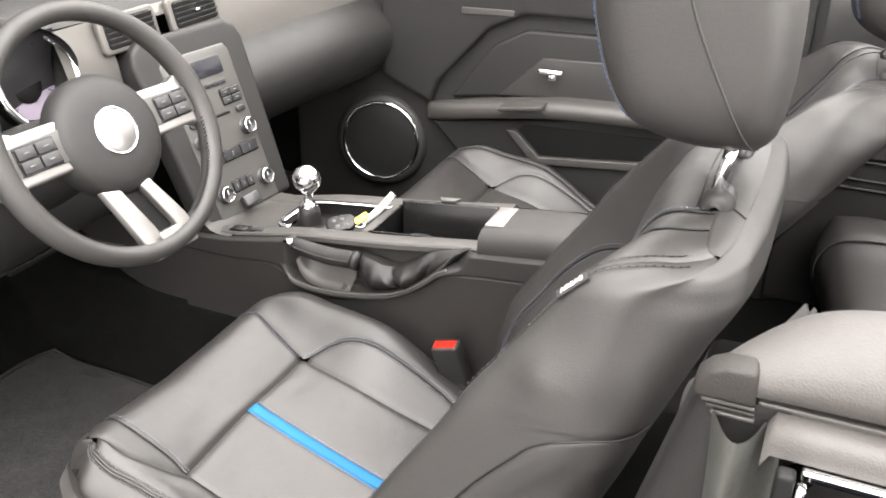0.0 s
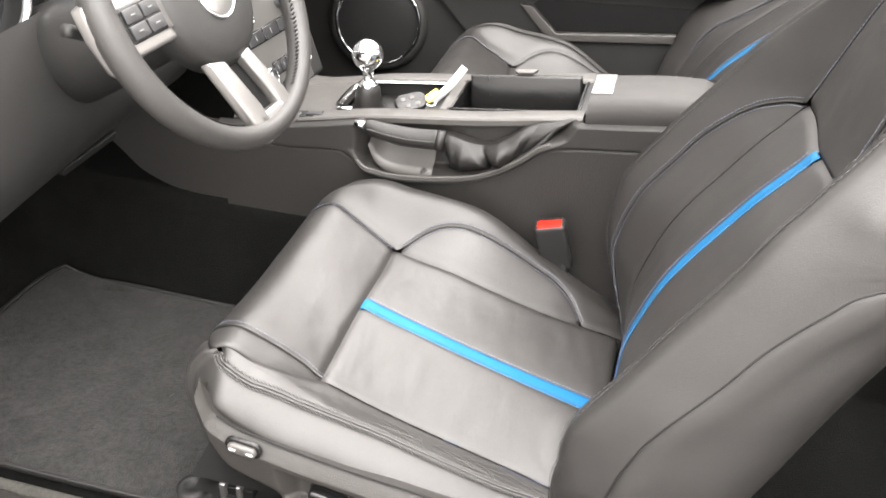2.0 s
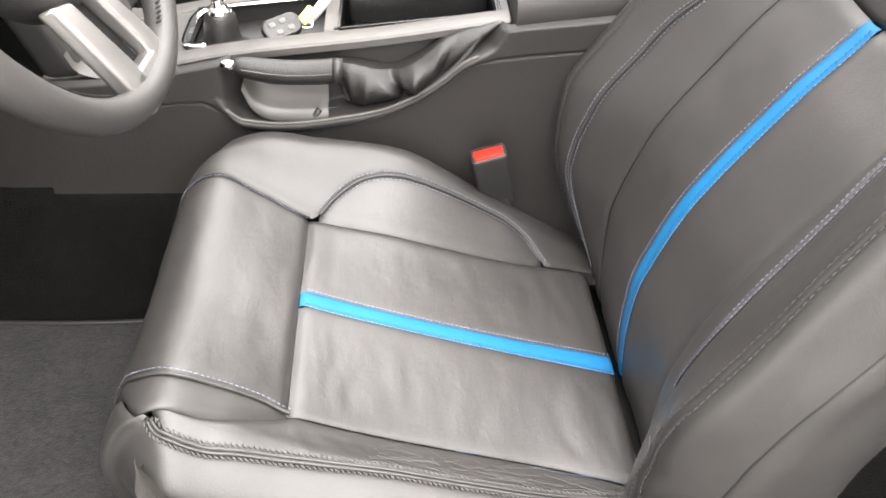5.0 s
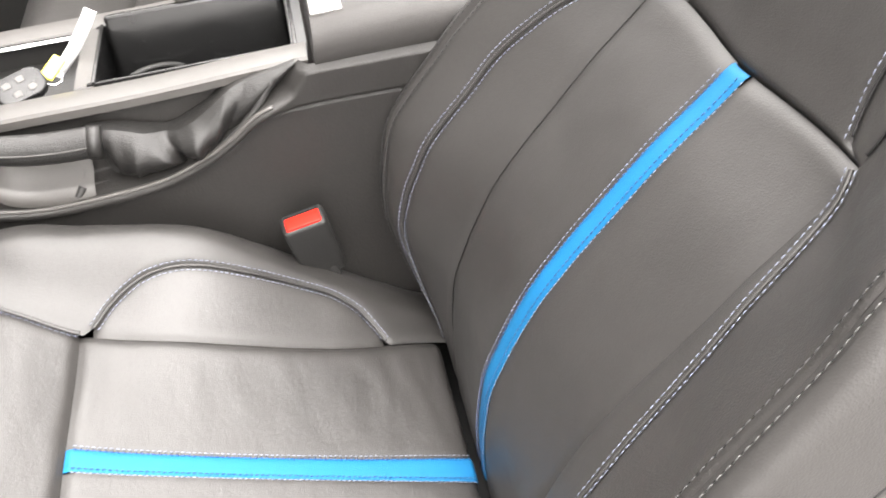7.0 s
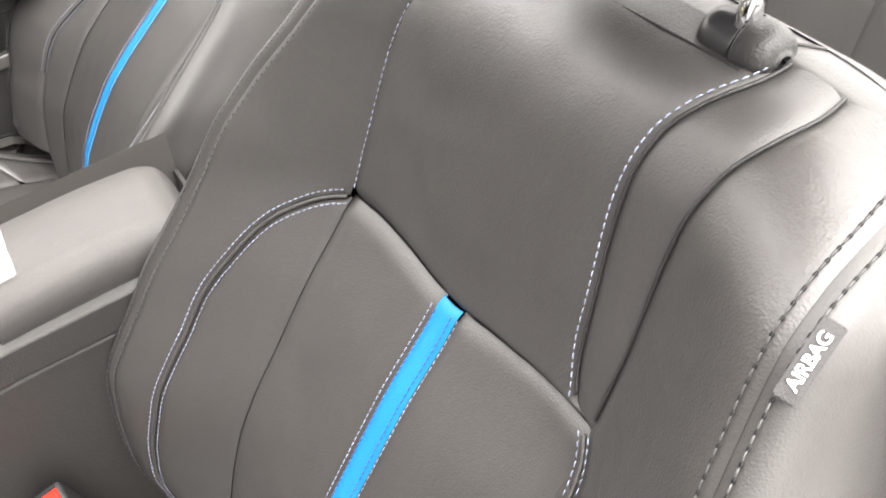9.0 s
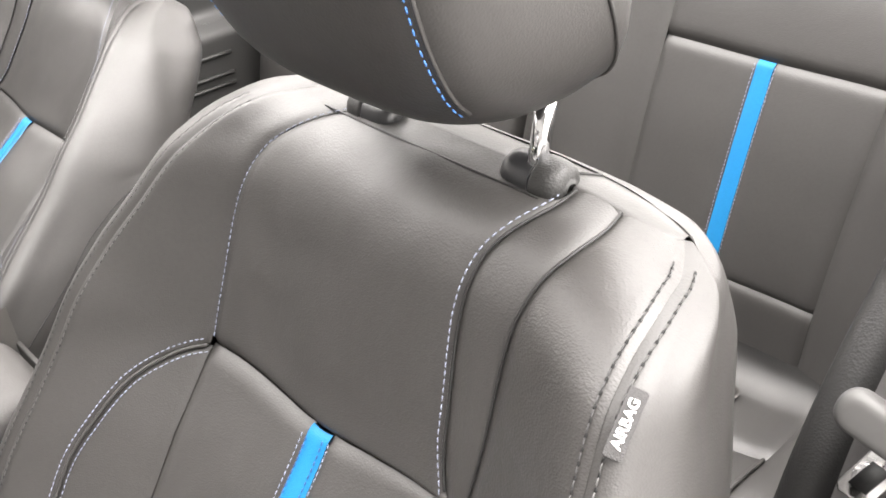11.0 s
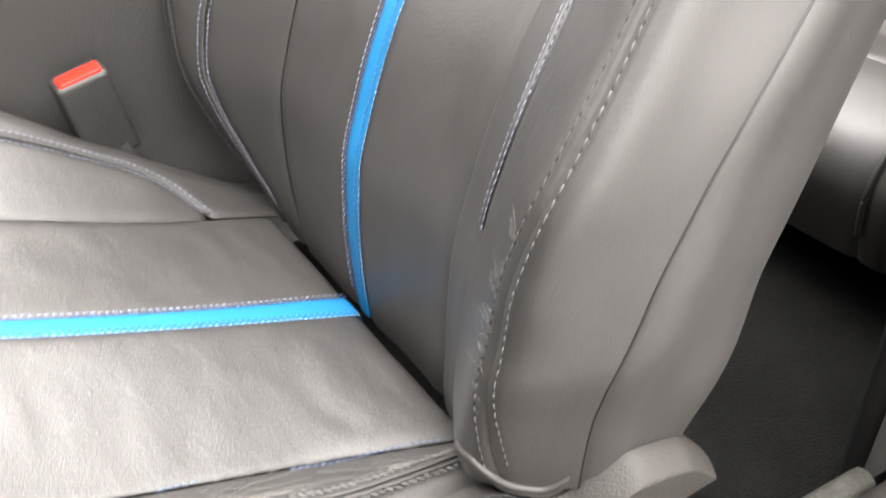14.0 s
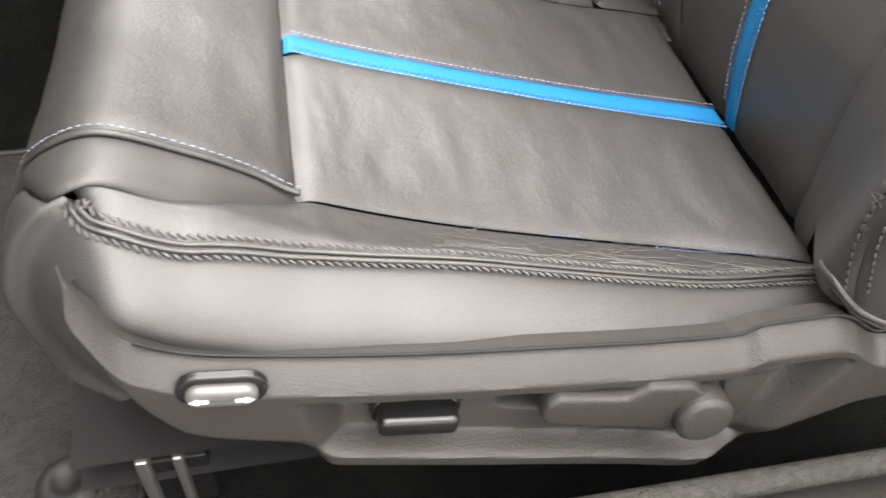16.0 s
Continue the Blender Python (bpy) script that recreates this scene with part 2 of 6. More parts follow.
def tube(line, radius, sides=10, caps=True, flat=1.0, up=(0, 0, 1)):
    """A round bar along a line; radius one number or one for each point; flat squashes it along up."""
    p = np.array(line, float)
    r = np.broadcast_to(np.asarray(radius, float), (len(p),))
    t = np.gradient(p, axis=0)
    t /= np.linalg.norm(t, axis=1)[:, None] + 1e-12
    up = np.array(up, float)
    side = np.cross(t, up)
    bad = np.linalg.norm(side, axis=1) < 1e-3
    side[bad] = np.cross(t[bad], (1, 0.2, 0))
    side /= np.linalg.norm(side, axis=1)[:, None]
    top = np.cross(side, t)
    a = np.linspace(0, 2 * np.pi, sides, endpoint=False)
    g = p[:, None] + r[:, None, None] * (np.cos(a)[None, :, None] * side[:, None] + flat * np.sin(a)[None, :, None] * top[:, None])
    v, f = sheet(g, close_v=True)
    if caps:
        n = len(p)
        f = f + [tuple(range(sides)), tuple((n - 1) * sides + k for k in reversed(range(sides)))]
    return v, f


def ring(centre, axis, radius, thick, n=48, sides=12, x_axis=None):
    """A torus."""
    axis = Vector(axis).normalized()
    u = Vector(x_axis).normalized() if x_axis else axis.orthogonal().normalized()
    w = axis.cross(u)
    c = Vector(centre)
    g = np.array([[c + (u * math.cos(a) + w * math.sin(a)) * (radius + thick * math.cos(b)) + axis * thick * math.sin(b)
                   for b in np.linspace(0, 2 * math.pi, sides, endpoint=False)] for a in np.linspace(0, 2 * math.pi, n, endpoint=False)])
    return sheet(g, True, True)


def turned(profile, centre, axis, n=40):
    """A turned shape: rows of (radius, height along the axis)."""
    axis = Vector(axis).normalized()
    u = axis.orthogonal().normalized()
    w = axis.cross(u)
    c = Vector(centre)
    g = np.array([[c + (u * math.cos(a) + w * math.sin(a)) * max(r, 1e-5) + axis * h for a in np.linspace(0, 2 * math.pi, n, endpoint=False)] for r, h in profile])
    return sheet(g, False, True, flip=True)


def block(size, m, bevel=0.004, segments=3, taper=None):
    """A bevelled block of the given size, its middle at the pose m."""
    bm = bmesh.new()
    bmesh.ops.create_cube(bm, size=1)
    bmesh.ops.scale(bm, vec=size, verts=bm.verts)
    if taper:
        for v in bm.verts:
            if v.co.z > 0:
                v.co.x *= taper[0]
                v.co.y *= taper[1]
    if bevel:
        bmesh.ops.bevel(bm, geom=bm.edges[:], offset=bevel, segments=segments, affect="EDGES", profile=0.6)
    bmesh.ops.transform(bm, matrix=m, verts=bm.verts)
    return bm


def prism(outline, to_world, depth, bevel=0.0, segments=2):
    """A flat outline (2D) made solid: to_world places (a, b, c), c from 0 to depth."""
    bm = bmesh.new()
    low = [bm.verts.new((a, b, 0)) for a, b in outline]
    face = bm.faces.new(low)
    up = bmesh.ops.extrude_face_region(bm, geom=[face])
    bmesh.ops.translate(bm, vec=(0, 0, depth), verts=[e for e in up["geom"] if isinstance(e, bmesh.types.BMVert)])
    bmesh.ops.recalc_face_normals(bm, faces=bm.faces)
    if bevel:
        bmesh.ops.bevel(bm, geom=[e for e in bm.edges if e.calc_face_angle(0) > 0.6], offset=bevel, segments=segments, affect="EDGES", profile=0.6)
    bmesh.ops.transform(bm, matrix=to_world, verts=bm.verts)
    return bm


def rounded(w, h, r, n=6):
    """The outline of a rounded rectangle round the origin."""
    out = []
    for cx, cy, a0 in ((w / 2 - r, h / 2 - r, 0), (-w / 2 + r, h / 2 - r, 90), (-w / 2 + r, -h / 2 + r, 180), (w / 2 - r, -h / 2 + r, 270)):
        for k in range(n + 1):
            a = radians(a0 + 90 * k / n)
            out.append((cx + r * math.cos(a), cy + r * math.sin(a)))
    return out


def facing(place, normal, up=(0, 0, 1)):
    """A pose whose z is the given normal and whose y leans to up."""
    z = Vector(normal).normalized()
    x = Vector(up).cross(z).normalized()
    y = z.cross(x)
    m = Matrix((x, y, z)).transposed().to_4x4()
    return Matrix.Translation(place) @ m


def stitch_row(places, normals, pitch=0.0058, length=0.0040, wide=0.0011, high=0.0007, slant=0.0):
    """Thread stitches along a line that lies on a surface."""
    p, nrm = np.array(places), np.array(normals)
    d = np.r_[0, np.cumsum(np.linalg.norm(np.diff(p, axis=0), axis=1))]
    verts, faces = [], []
    for s in np.arange(pitch / 2, d[-1], pitch):
        c = np.array([np.interp(s, d, p[:, i]) for i in range(3)])
        c2 = np.array([np.interp(min(s + 0.002, d[-1] + 0.0), d, p[:, i]) for i in range(3)])
        c1 = np.array([np.interp(max(s - 0.002, 0), d, p[:, i]) for i in range(3)])
        t = (c2 - c1) / (np.linalg.norm(c2 - c1) + 1e-9)
        z = np.array([np.interp(s, d, nrm[:, i]) for i in range(3)])
        z -= t * (z @ t)
        z /= np.linalg.norm(z) + 1e-9
        x = np.cross(t, z)
        t = t + slant * x
        k = len(verts)
        for a, w, h in ((-0.5, 0.45, -0.2), (-0.28, 1, 1), (0.28, 1, 1), (0.5, 0.45, -0.2)):
            for b, g in ((-0.5, -0.5), (0, 1), (0.5, -0.5)):
                verts.append(c + t * a * length + x * b * wide * w + z * high * (h * 0.6 + g * 0.5 * w))
        for i in range(3):
            for j in range(3):
                a, b = k + 3 * i + j, k + 3 * i + (j + 1) % 3
                faces.append((a, b, b + 3, a + 3))
        faces += [(k + 2, k + 1, k), (k + 9, k + 10, k + 11)]
    return verts, faces


class Skin:
    """A smooth upholstered surface, at(u, v) giving places; its panels share it and sink a little along their seams."""

    def __init__(self, at):
        self.at = at

    def normal(self, u, v, sign=1.0):
        e = 1e-3
        du = self.at(u + e, v) - self.at(u - e, v)
        dv = self.at(u, v + e) - self.at(u, v - e)
        n = np.cross(du, dv)
        return sign * n / (np.linalg.norm(n, axis=-1, keepdims=True) + 1e-12)

    def panel(self, lo, hi, v0, v1, nu, nv, sign=1.0, sink=(0.003, 0.003, 0.003, 0.003), soft=0.006, lift=0.0, wrinkle=None, dense=True):
        """lo and hi: the u of the two long seams, as numbers or functions of v. sink: at lo, hi, v0 and v1."""
        s = np.linspace(0, 1, nu)
        w = np.linspace(0, 1, nv)
        if dense:
            s = s - 0.1 * np.sin(2 * np.pi * s)
            w = w - 0.1 * np.sin(2 * np.pi * w)
        v = (v0 + (v1 - v0) * w)[None, :] * np.ones((nu, 1))
        a = lo(v) if callable(lo) else lo + 0 * v
        b = hi(v) if callable(hi) else hi + 0 * v
        u = a + (b - a) * s[:, None]
        p, n = self.at(u, v), self.normal(u, v, sign)
        du = np.r_[np.zeros((1, nv)), np.cumsum(np.linalg.norm(np.diff(p, axis=0), axis=-1), axis=0)]
        dv = np.c_[np.zeros((nu, 1)), np.cumsum(np.linalg.norm(np.diff(p, axis=1), axis=-1), axis=1)]
        off = lift + 0 * u
        for depth, dist in zip(sink, (du, du[-1:] - du, dv, dv[:, -1:] - dv)):
            off = off - depth * np.exp(-(dist / soft) ** 1.3)
        if wrinkle is not None:
            # folds fade out towards the long seams
            off = off + wrinkle(p) * (1 - np.exp(-(np.minimum(du, du[-1:] - du) / 0.022) ** 2))
        return sheet(p + n * off[..., None], flip=sign < 0)

    def line(self, u, v, sign=1.0, lift=0.0):
        u, v = np.asarray(u, float), np.asarray(v, float)
        n = self.normal(u, v, sign)
        return self.at(u, v) + n * lift, n


def fine(points, n=400):
    """(u, v) along a smooth path through a few given ones."""
    q = smooth_line(points, n)
    return q[:, 0], q[:, 1]


def aside(places, normals, by):
    """A line moved sideways on its surface."""
    t = np.gradient(places, axis=0)
    t /= np.linalg.norm(t, axis=1)[:, None] + 1e-12
    x = np.cross(t, normals)
    return places + by * x / (np.linalg.norm(x, axis=1)[:, None] + 1e-12), normals


# ---- the unseen hall, made up to close the place and bounce light ----
tagged(part("ground", sheet(np.array([[(x, y, -0.32) for y in (-5, 0, 5)] for x in (-5, 0, 5)], float), flip=True), CONCRETE), "grey concrete hall floor under the car", "floor", kind="structure")
# unseen walls: three white ones bounce light, the west one stays dark
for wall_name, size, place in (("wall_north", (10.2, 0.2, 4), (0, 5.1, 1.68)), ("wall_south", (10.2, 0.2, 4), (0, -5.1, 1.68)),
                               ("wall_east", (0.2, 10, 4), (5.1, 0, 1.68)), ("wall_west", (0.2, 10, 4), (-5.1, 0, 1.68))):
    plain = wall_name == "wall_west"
    tagged(part(wall_name, block(size, pose(*place), 0.0), WALL_PAINT if plain else WALL_BOUNCE, smooth=False), "unseen grey hall wall, kept dark against front light" if plain else "unseen white hall wall added to bounce light", "wall", kind="structure")
tagged(part("ceiling", block((10, 10, 0.1), pose(0, 0, 3.72), 0.0), WALL_PAINT, smooth=False), "unseen grey hall ceiling", "ceiling", kind="structure")


def mirrored(pair, side, yc):
    v, f = pair
    v = np.array(v, float)
    v[:, 1] = yc + side * v[:, 1]
    return v, ([tuple(reversed(q)) for q in f] if side < 0 else f)


def mesh_lists(bm):
    tmp = bpy.data.meshes.new("tmp")
    bm.to_mesh(tmp)
    bm.free()
    pair = ([tuple(c.co) for c in tmp.vertices], [tuple(c.vertices) for c in tmp.polygons])
    bpy.data.meshes.remove(tmp)
    return pair


# ---- front seats ----
BACK_FRONT = [(-0.05, .238, .215), (0, .233, .25), (.1, .229, .31), (.2, .231, .365), (.3, .245, .422), (.4, .267, .482), (.47, .292, .528), (.53, .320, .572), (.58, .352, .620), (.63, .403, .689), (.72, .424, .752), (.80, .439, .801), (.86, .451, .838), (.90, .463, .861), (.94, .481, .882), (.97, .503, .896), (1.0, .531, .904)]
BACK_REAR = [(-0.05, .33, .20), (0, .342, .22), (.1, .364, .29), (.25, .408, .40), (.45, .462, .55), (.63, .515, .68), (.80, .56, .79), (.90, .585, .85), (.96, .583, .885), (1.0, .562, .900)]
# v: insert edge (y, forward), crest, side, rear side, rear corner
BACK_OUT = [(-.05, .125, 0, .225, .034, .258, .006, .262, -.04, .235), (0, .13, 0, .238, .046, .270, .014, .276, -.04, .245), (.06, .137, 0, .246, .053, .277, .017, .285, -.04, .25),
            (.15, .142, .001, .255, .055, .286, .018, .295, -.04, .26), (.25, .145, .002, .266, .058, .300, .018, .308, -.04, .25), (.35, .146, .003, .276, .074, .306, .030, .312, -.04, .25),
            (.45, .147, .004, .286, .087, .312, .042, .312, -.04, .25), (.55, .147, .002, .281, .087, .306, .045, .304, -.05, .25), (.63, .142, .002, .265, .078, .292, .038, .294, -.05, .24),
            (.72, .142, -.001, .251, .057, .276, .028, .280, -.045, .23), (.80, .138, -.004, .236, .038, .262, .015, .266, -.04, .22), (.86, .132, -.005, .226, .025, .252, .007, .256, -.037, .21),
            (.90, .128, -.006, .221, .017, .246, .001, .250, -.034, .20), (.94, .124, -.005, .215, .009, .238, -.005, .242, -.031, .19), (.97, .119, -.003, .205, .003, .226, -.009, .229, -.027, .175),
            (1.0, .11, 0, .185, -.002, .198, -.012, .196, -.018, .14)]
BACK_IN = [(-.05, .12, 0, .20, -.005, .23, -.02, .24, -.04, .19), (0, .13, 0, .207, .002, .243, -.012, .252, -.04, .20), (.06, .137, 0, .228, .018, .262, -.002, .272, -.04, .21),
           (.15, .142, .001, .252, .040, .284, .010, .294, -.04, .23)] + BACK_OUT[4:8] + [(.63, .147, .002, .258, .077, .286, .038, .290, -.05, .24), (.72, .142, -.001, .238, .056, .266, .028, .27, -.045, .22), (.80, .138, -.004, .214, .037, .244, .015, .25, -.04, .21),
            (.86, .132, -.005, .196, .022, .226, .004, .232, -.035, .19), (.90, .128, -.006, .180, .012, .208, -.003, .212, -.03, .17), (.94, .120, -.005, .162, .006, .186, -.008, .188, -.026, .155),
            (.97, .112, -.003, .146, .002, .166, -.010, .166, -.02, .135), (1.0, .10, 0, .122, -.001, .136, -.008, .132, -.014, .10)]


def seat_back(u, v):
    u, v = np.broadcast_arrays(np.asarray(u, float), np.asarray(v, float))
    # the insert's outer top corner stands a little higher
    v = v + .014 * np.clip(-u, 0, 1.2) * np.exp(-((v - .63) / .07) ** 2)
    f, r = keyed(BACK_FRONT, v), keyed(BACK_REAR, v)
    s = np.where((u < 0)[..., None], keyed(BACK_OUT, v), keyed(BACK_IN, v))
    d = f - r
    thick = np.linalg.norm(d, axis=-1)
    d = d / thick[..., None]
    a = np.abs(u)
    ys = [0 * v, s[..., 0], s[..., 2], s[..., 4], s[..., 6], s[..., 8], 0 * v]
    fs = [0 * v, s[..., 1], s[..., 3], s[..., 5], s[..., 7], -thick + 0.012 * np.clip(thick / 0.1, 0, 1), -thick]
    y, w = ring_curve(a, ys), ring_curve(a, fs)
    out = np.empty(u.shape + (3,))
    out[..., 0] = f[..., 0] + d[..., 0] * w
    out[..., 1] = np.sign(u) * y
    out[..., 2] = f[..., 1] + d[..., 1] * w
    # rounded shoulders
    lean = np.clip((np.abs(out[..., 1]) - .10) / .13, 0, 1.3) ** 1.6 * np.clip((v - .86) / .14, 0, 1) ** 1.3 * np.where(u < 0, 1.0, .5)
    out[..., 2] -= .032 * lean
    # the top falls off towards the rear
    fall = np.clip((out[..., 0] - .445) / .085, 0, 1)
    fall = fall * fall * (3 - 2 * fall) * np.clip((out[..., 2] - .78) / .1, 0, 1) * (1 - .6 * np.clip((np.abs(out[..., 1]) - .11) / .08, 0, 1))
    out[..., 2] -= .015 * fall
    return out


def ring_curve(a, values):
    """A smooth curve through values at 0, 1, 2...; even about 0 for depth, odd for width (both start flat enough)."""
    n = len(values)
    i = np.clip(np.floor(a).astype(int), 0, n - 2)
    s = a - i
    vals = np.stack(values, 0)
    take = lambda k: np.take_along_axis(vals, np.clip(k, 0, n - 1)[None], 0)[0]
    p1, p2 = take(i), take(i + 1)
    odd = vals[1] * np.where(np.max(np.abs(vals[1] - vals[0])) > 0.05, -1.0, 1.0)
    p0 = np.where(i == 0, odd, take(i - 1))
    p3 = np.where(i + 2 > n - 1, take(np.full_like(i, n - 2)), take(i + 2))
    m1, m2 = (p2 - p0) / 2, (p3 - p1) / 2
    return (2 * s**3 - 3 * s**2 + 1) * p1 + (s**3 - 2 * s**2 + s) * m1 + (-2 * s**3 + 3 * s**2) * p2 + (s**3 - s**2) * m2


CUSHION_MID = [(0, -.285, .20), (.1, -.318, .262), (.2, -.322, .325), (.27, -.302, .374), (.36, -.255, .398), (.43, -.205, .382), (.5, -.147, .353), (.65, -.03, .313), (.8, .10, .274), (.95, .235, .238), (1.05, .33, .21)]
# v: outer insert edge (y, dz), stitched crest, side, foot
CUSHION_OUT = [(0, .18, 0, .20, 0, .205, 0, .20, -.01), (.1, .19, -.002, .205, -.004, .218, -.01, .212, -.03), (.2, .193, .004, .214, -.008, .242, -.034, .232, -.075),
               (.27, .193, .012, .217, -.004, .255, -.042, .236, -.100), (.36, .186, .015, .217, .000, .264, -.042, .238, -.104), (.43, .172, .003, .218, -.005, .267, -.048, .238, -.106),
               (.5, .157, -.010, .218, -.003, .269, -.046, .238, -.102), (.65, .152, -.020, .217, .005, .270, -.036, .240, -.092), (.8, .158, -.014, .217, .006, .270, -.026, .242, -.078),
               (.95, .185, .005, .217, .020, .265, -.008, .255, -.055), (1.05, .19, .005, .21, .018, .255, .004, .25, -.04)]
CUSHION_IN = [(0, .18, 0, .20, 0, .205, 0, .20, -.01), (.1, .19, -.002, .21, -.01, .23, -.02, .235, -.06), (.2, .193, -.002, .225, -.012, .262, -.04, .265, -.10),
              (.27, .193, .002, .232, .002, .278, -.035, .28, -.13), (.36, .185, .005, .236, .014, .286, -.02, .286, -.15), (.43, .172, .000, .238, .040, .288, .002, .287, -.13),
              (.5, .157, .003, .238, .060, .288, .020, .288, -.11), (.65, .146, .019, .236, .082, .287, .040, .288, -.08), (.8, .156, .011, .232, .042, .284, .015, .285, -.07),
              (.95, .18, .002, .225, .004, .27, -.01, .27, -.05), (1.05, .18, .002, .22, .002, .26, -.01, .26, -.04)]


def seat_cushion(u, v, outer=CUSHION_OUT):
    u, v = np.broadcast_arrays(np.asarray(u, float), np.asarray(v, float))
    c, o, i = keyed(CUSHION_MID, v), keyed(outer, v), keyed(CUSHION_IN, v)
    s = np.where((u < 0)[..., None], o, i)
    a = np.abs(u)
    y = ring_curve(a, [0 * v, s[..., 0], s[..., 2], s[..., 4], s[..., 6]])
    z = ring_curve(a, [0 * v, s[..., 1], s[..., 3], s[..., 5], s[..., 7]])
    # The front hangs over: across the lip the height turns into depth.
    lip = np.clip((0.27 - v) / 0.2, 0, 1)
    out = np.empty(u.shape + (3,))
    wrap = np.clip((a - 1.0) / 2.0, 0, 1.2) ** 1.3 * np.clip((0.42 - v) / 0.22, 0, 1) ** 1.2
    out[..., 0] = c[..., 0] - z * lip * 0.8 + 0.042 * wrap
    out[..., 1] = np.sign(u) * y
    out[..., 2] = c[..., 1] + z * (1 - 0.5 * lip)
    return out


def creases(scale, depth, along):
    """Shallow folds in leather, running across the given direction."""
    def f(p):
        out = np.zeros(p.shape[:-1])
        for idx in np.ndindex(out.shape):
            x, y, z = p[idx]
            out[idx] = depth * (noise.noise(Vector((x * scale * along[0], y * scale * along[1], z * scale * along[2]))) + 0.5 * noise.noise(Vector((x * 2.3 * scale * along[0], y * 2.3 * scale * along[1] + 7, z * 2.3 * scale * along[2]))))
        return out
    return f


def front_seat(name, dx, yc, side, label, recline=0.0):
    seat = thing(name, (0.03 + dx, yc, 0.09), label, "car seat", group="front seats")

    def put(pname, pair, mat, plabel="", parent=None):
        v, f = mirrored(pair, side, yc)
        v[:, 0] += dx
        return add(pname, (v, f), mat, parent or seat, plabel)

    turn = math.radians(recline)

    def leant(p):
        q = p.copy()
        q[..., 0] = .25 + (p[..., 0] - .25) * math.cos(turn) + (p[..., 2] - .27) * math.sin(turn)
        q[..., 2] = .27 - (p[..., 0] - .25) * math.sin(turn) + (p[..., 2] - .27) * math.cos(turn)
        return q

    back = Skin(lambda u, v: leant(seat_back(u, v)))
    cush = Skin(seat_cushion) if side > 0 else Skin(lambda u, v: seat_cushion(u, v, CUSHION_IN))
    arc_in_rows = [(-.05, 1.5), (0, 1.55), (.1, 1.61), (.2, 1.65), (.3, 1.62), (.4, 1.56), (.5, 1.53), (.55, 1.53), (.58, 1.49), (.603, 1.40), (.618, 1.22), (.63, 1.0), (.64, .99), (.70, 1.01), (.80, 1.03), (.85, 1.01), (.9, .93), (.94, .82), (.97, .70), (1.0, .6)]
    arc_out_rows = [(-.05, 1.33), (0, 1.35), (.1, 1.36), (.2, 1.37), (.3, 1.38), (.4, 1.37), (.5, 1.27), (.55, 1.21), (.58, 1.16), (.603, 1.10), (.618, 1.05), (.63, 1.0), (.64, .86), (.70, .77), (.80, .73), (.85, .75), (.9, .81), (.94, .92), (.97, 1.06), (1.0, 1.2)]
    dark_rows = [(.63, 1.0), (.66, 1.01), (.75, 1.02), (.8, 1.04), (.85, 1.1), (.9, 1.2), (.94, 1.32), (1.0, 1.6)]
    arc = lambda v: keyed(arc_in_rows, v)[..., 0]
    arc_o = lambda v: -keyed(arc_out_rows, v)[..., 0]
    dark = lambda v: -keyed(dark_rows, v)[..., 0]
    tail_rows = [(-.05, 3.5), (.1, 3.45), (.26, 3.36), (.4, 3.46), (.54, 3.50), (.590, 3.46), (.612, 3.50), (.630, 3.66), (.643, 3.94), (.652, 4.3), (.659, 4.75), (.662, 5.0), (1, 5.0)]
    tail = lambda v: keyed(tail_rows, v)[..., 0]
    crest_rows = [(-.05, 2.72), (.04, 2.60), (.09, 2.46), (.14, 2.32), (.19, 2.18), (.24, 2.09), (.30, 2.04), (.4, 2.03), (.5, 2.01), (.6, 1.98), (.72, 1.99), (.8, 2.03), (.855, 2.08), (.885, 2.11), (.93, 2.16), (.965, 2.30), (.985, 2.62), (.995, 2.9), (1.0, 3.0)]
    crest_o = lambda v: -keyed(crest_rows, v)[..., 0]
    st = 0.078
    soft_folds = creases(26, 0.0009, (1, 1, 0.6))
    broad = creases(9, .0022, (1, 1, 1))

    def side_folds(p):
        r = np.linalg.norm((p - np.array((.414, -.287, .756))) * np.array((1, .4, 1)), axis=-1)
        return broad(p) + .006 * np.exp(-(r / .020) ** 1.2)

    # backrest, its front
    put("backrest_insert", back.panel(-1, -st, -.03, .63, 22, 70, -1, sink=(.004, .002, 0, .006), wrinkle=soft_folds), LEATHER)
    put("backrest_insert", back.panel(st, 1, -.03, .63, 22, 70, -1, sink=(.002, .004, 0, .006), wrinkle=soft_folds), LEATHER)
    put("backrest_stripe", back.panel(-st, st, -.03, .63, 8, 90, -1, sink=(.0015, .0015, 0, .004), soft=.003), BLUE, "bright blue leather stripe up the backrest")
    put("upper_panel", back.panel(arc_o, arc, .63, 1.0, 40, 60, -1, sink=(.004, .004, .008, 0), wrinkle=soft_folds), LEATHER)
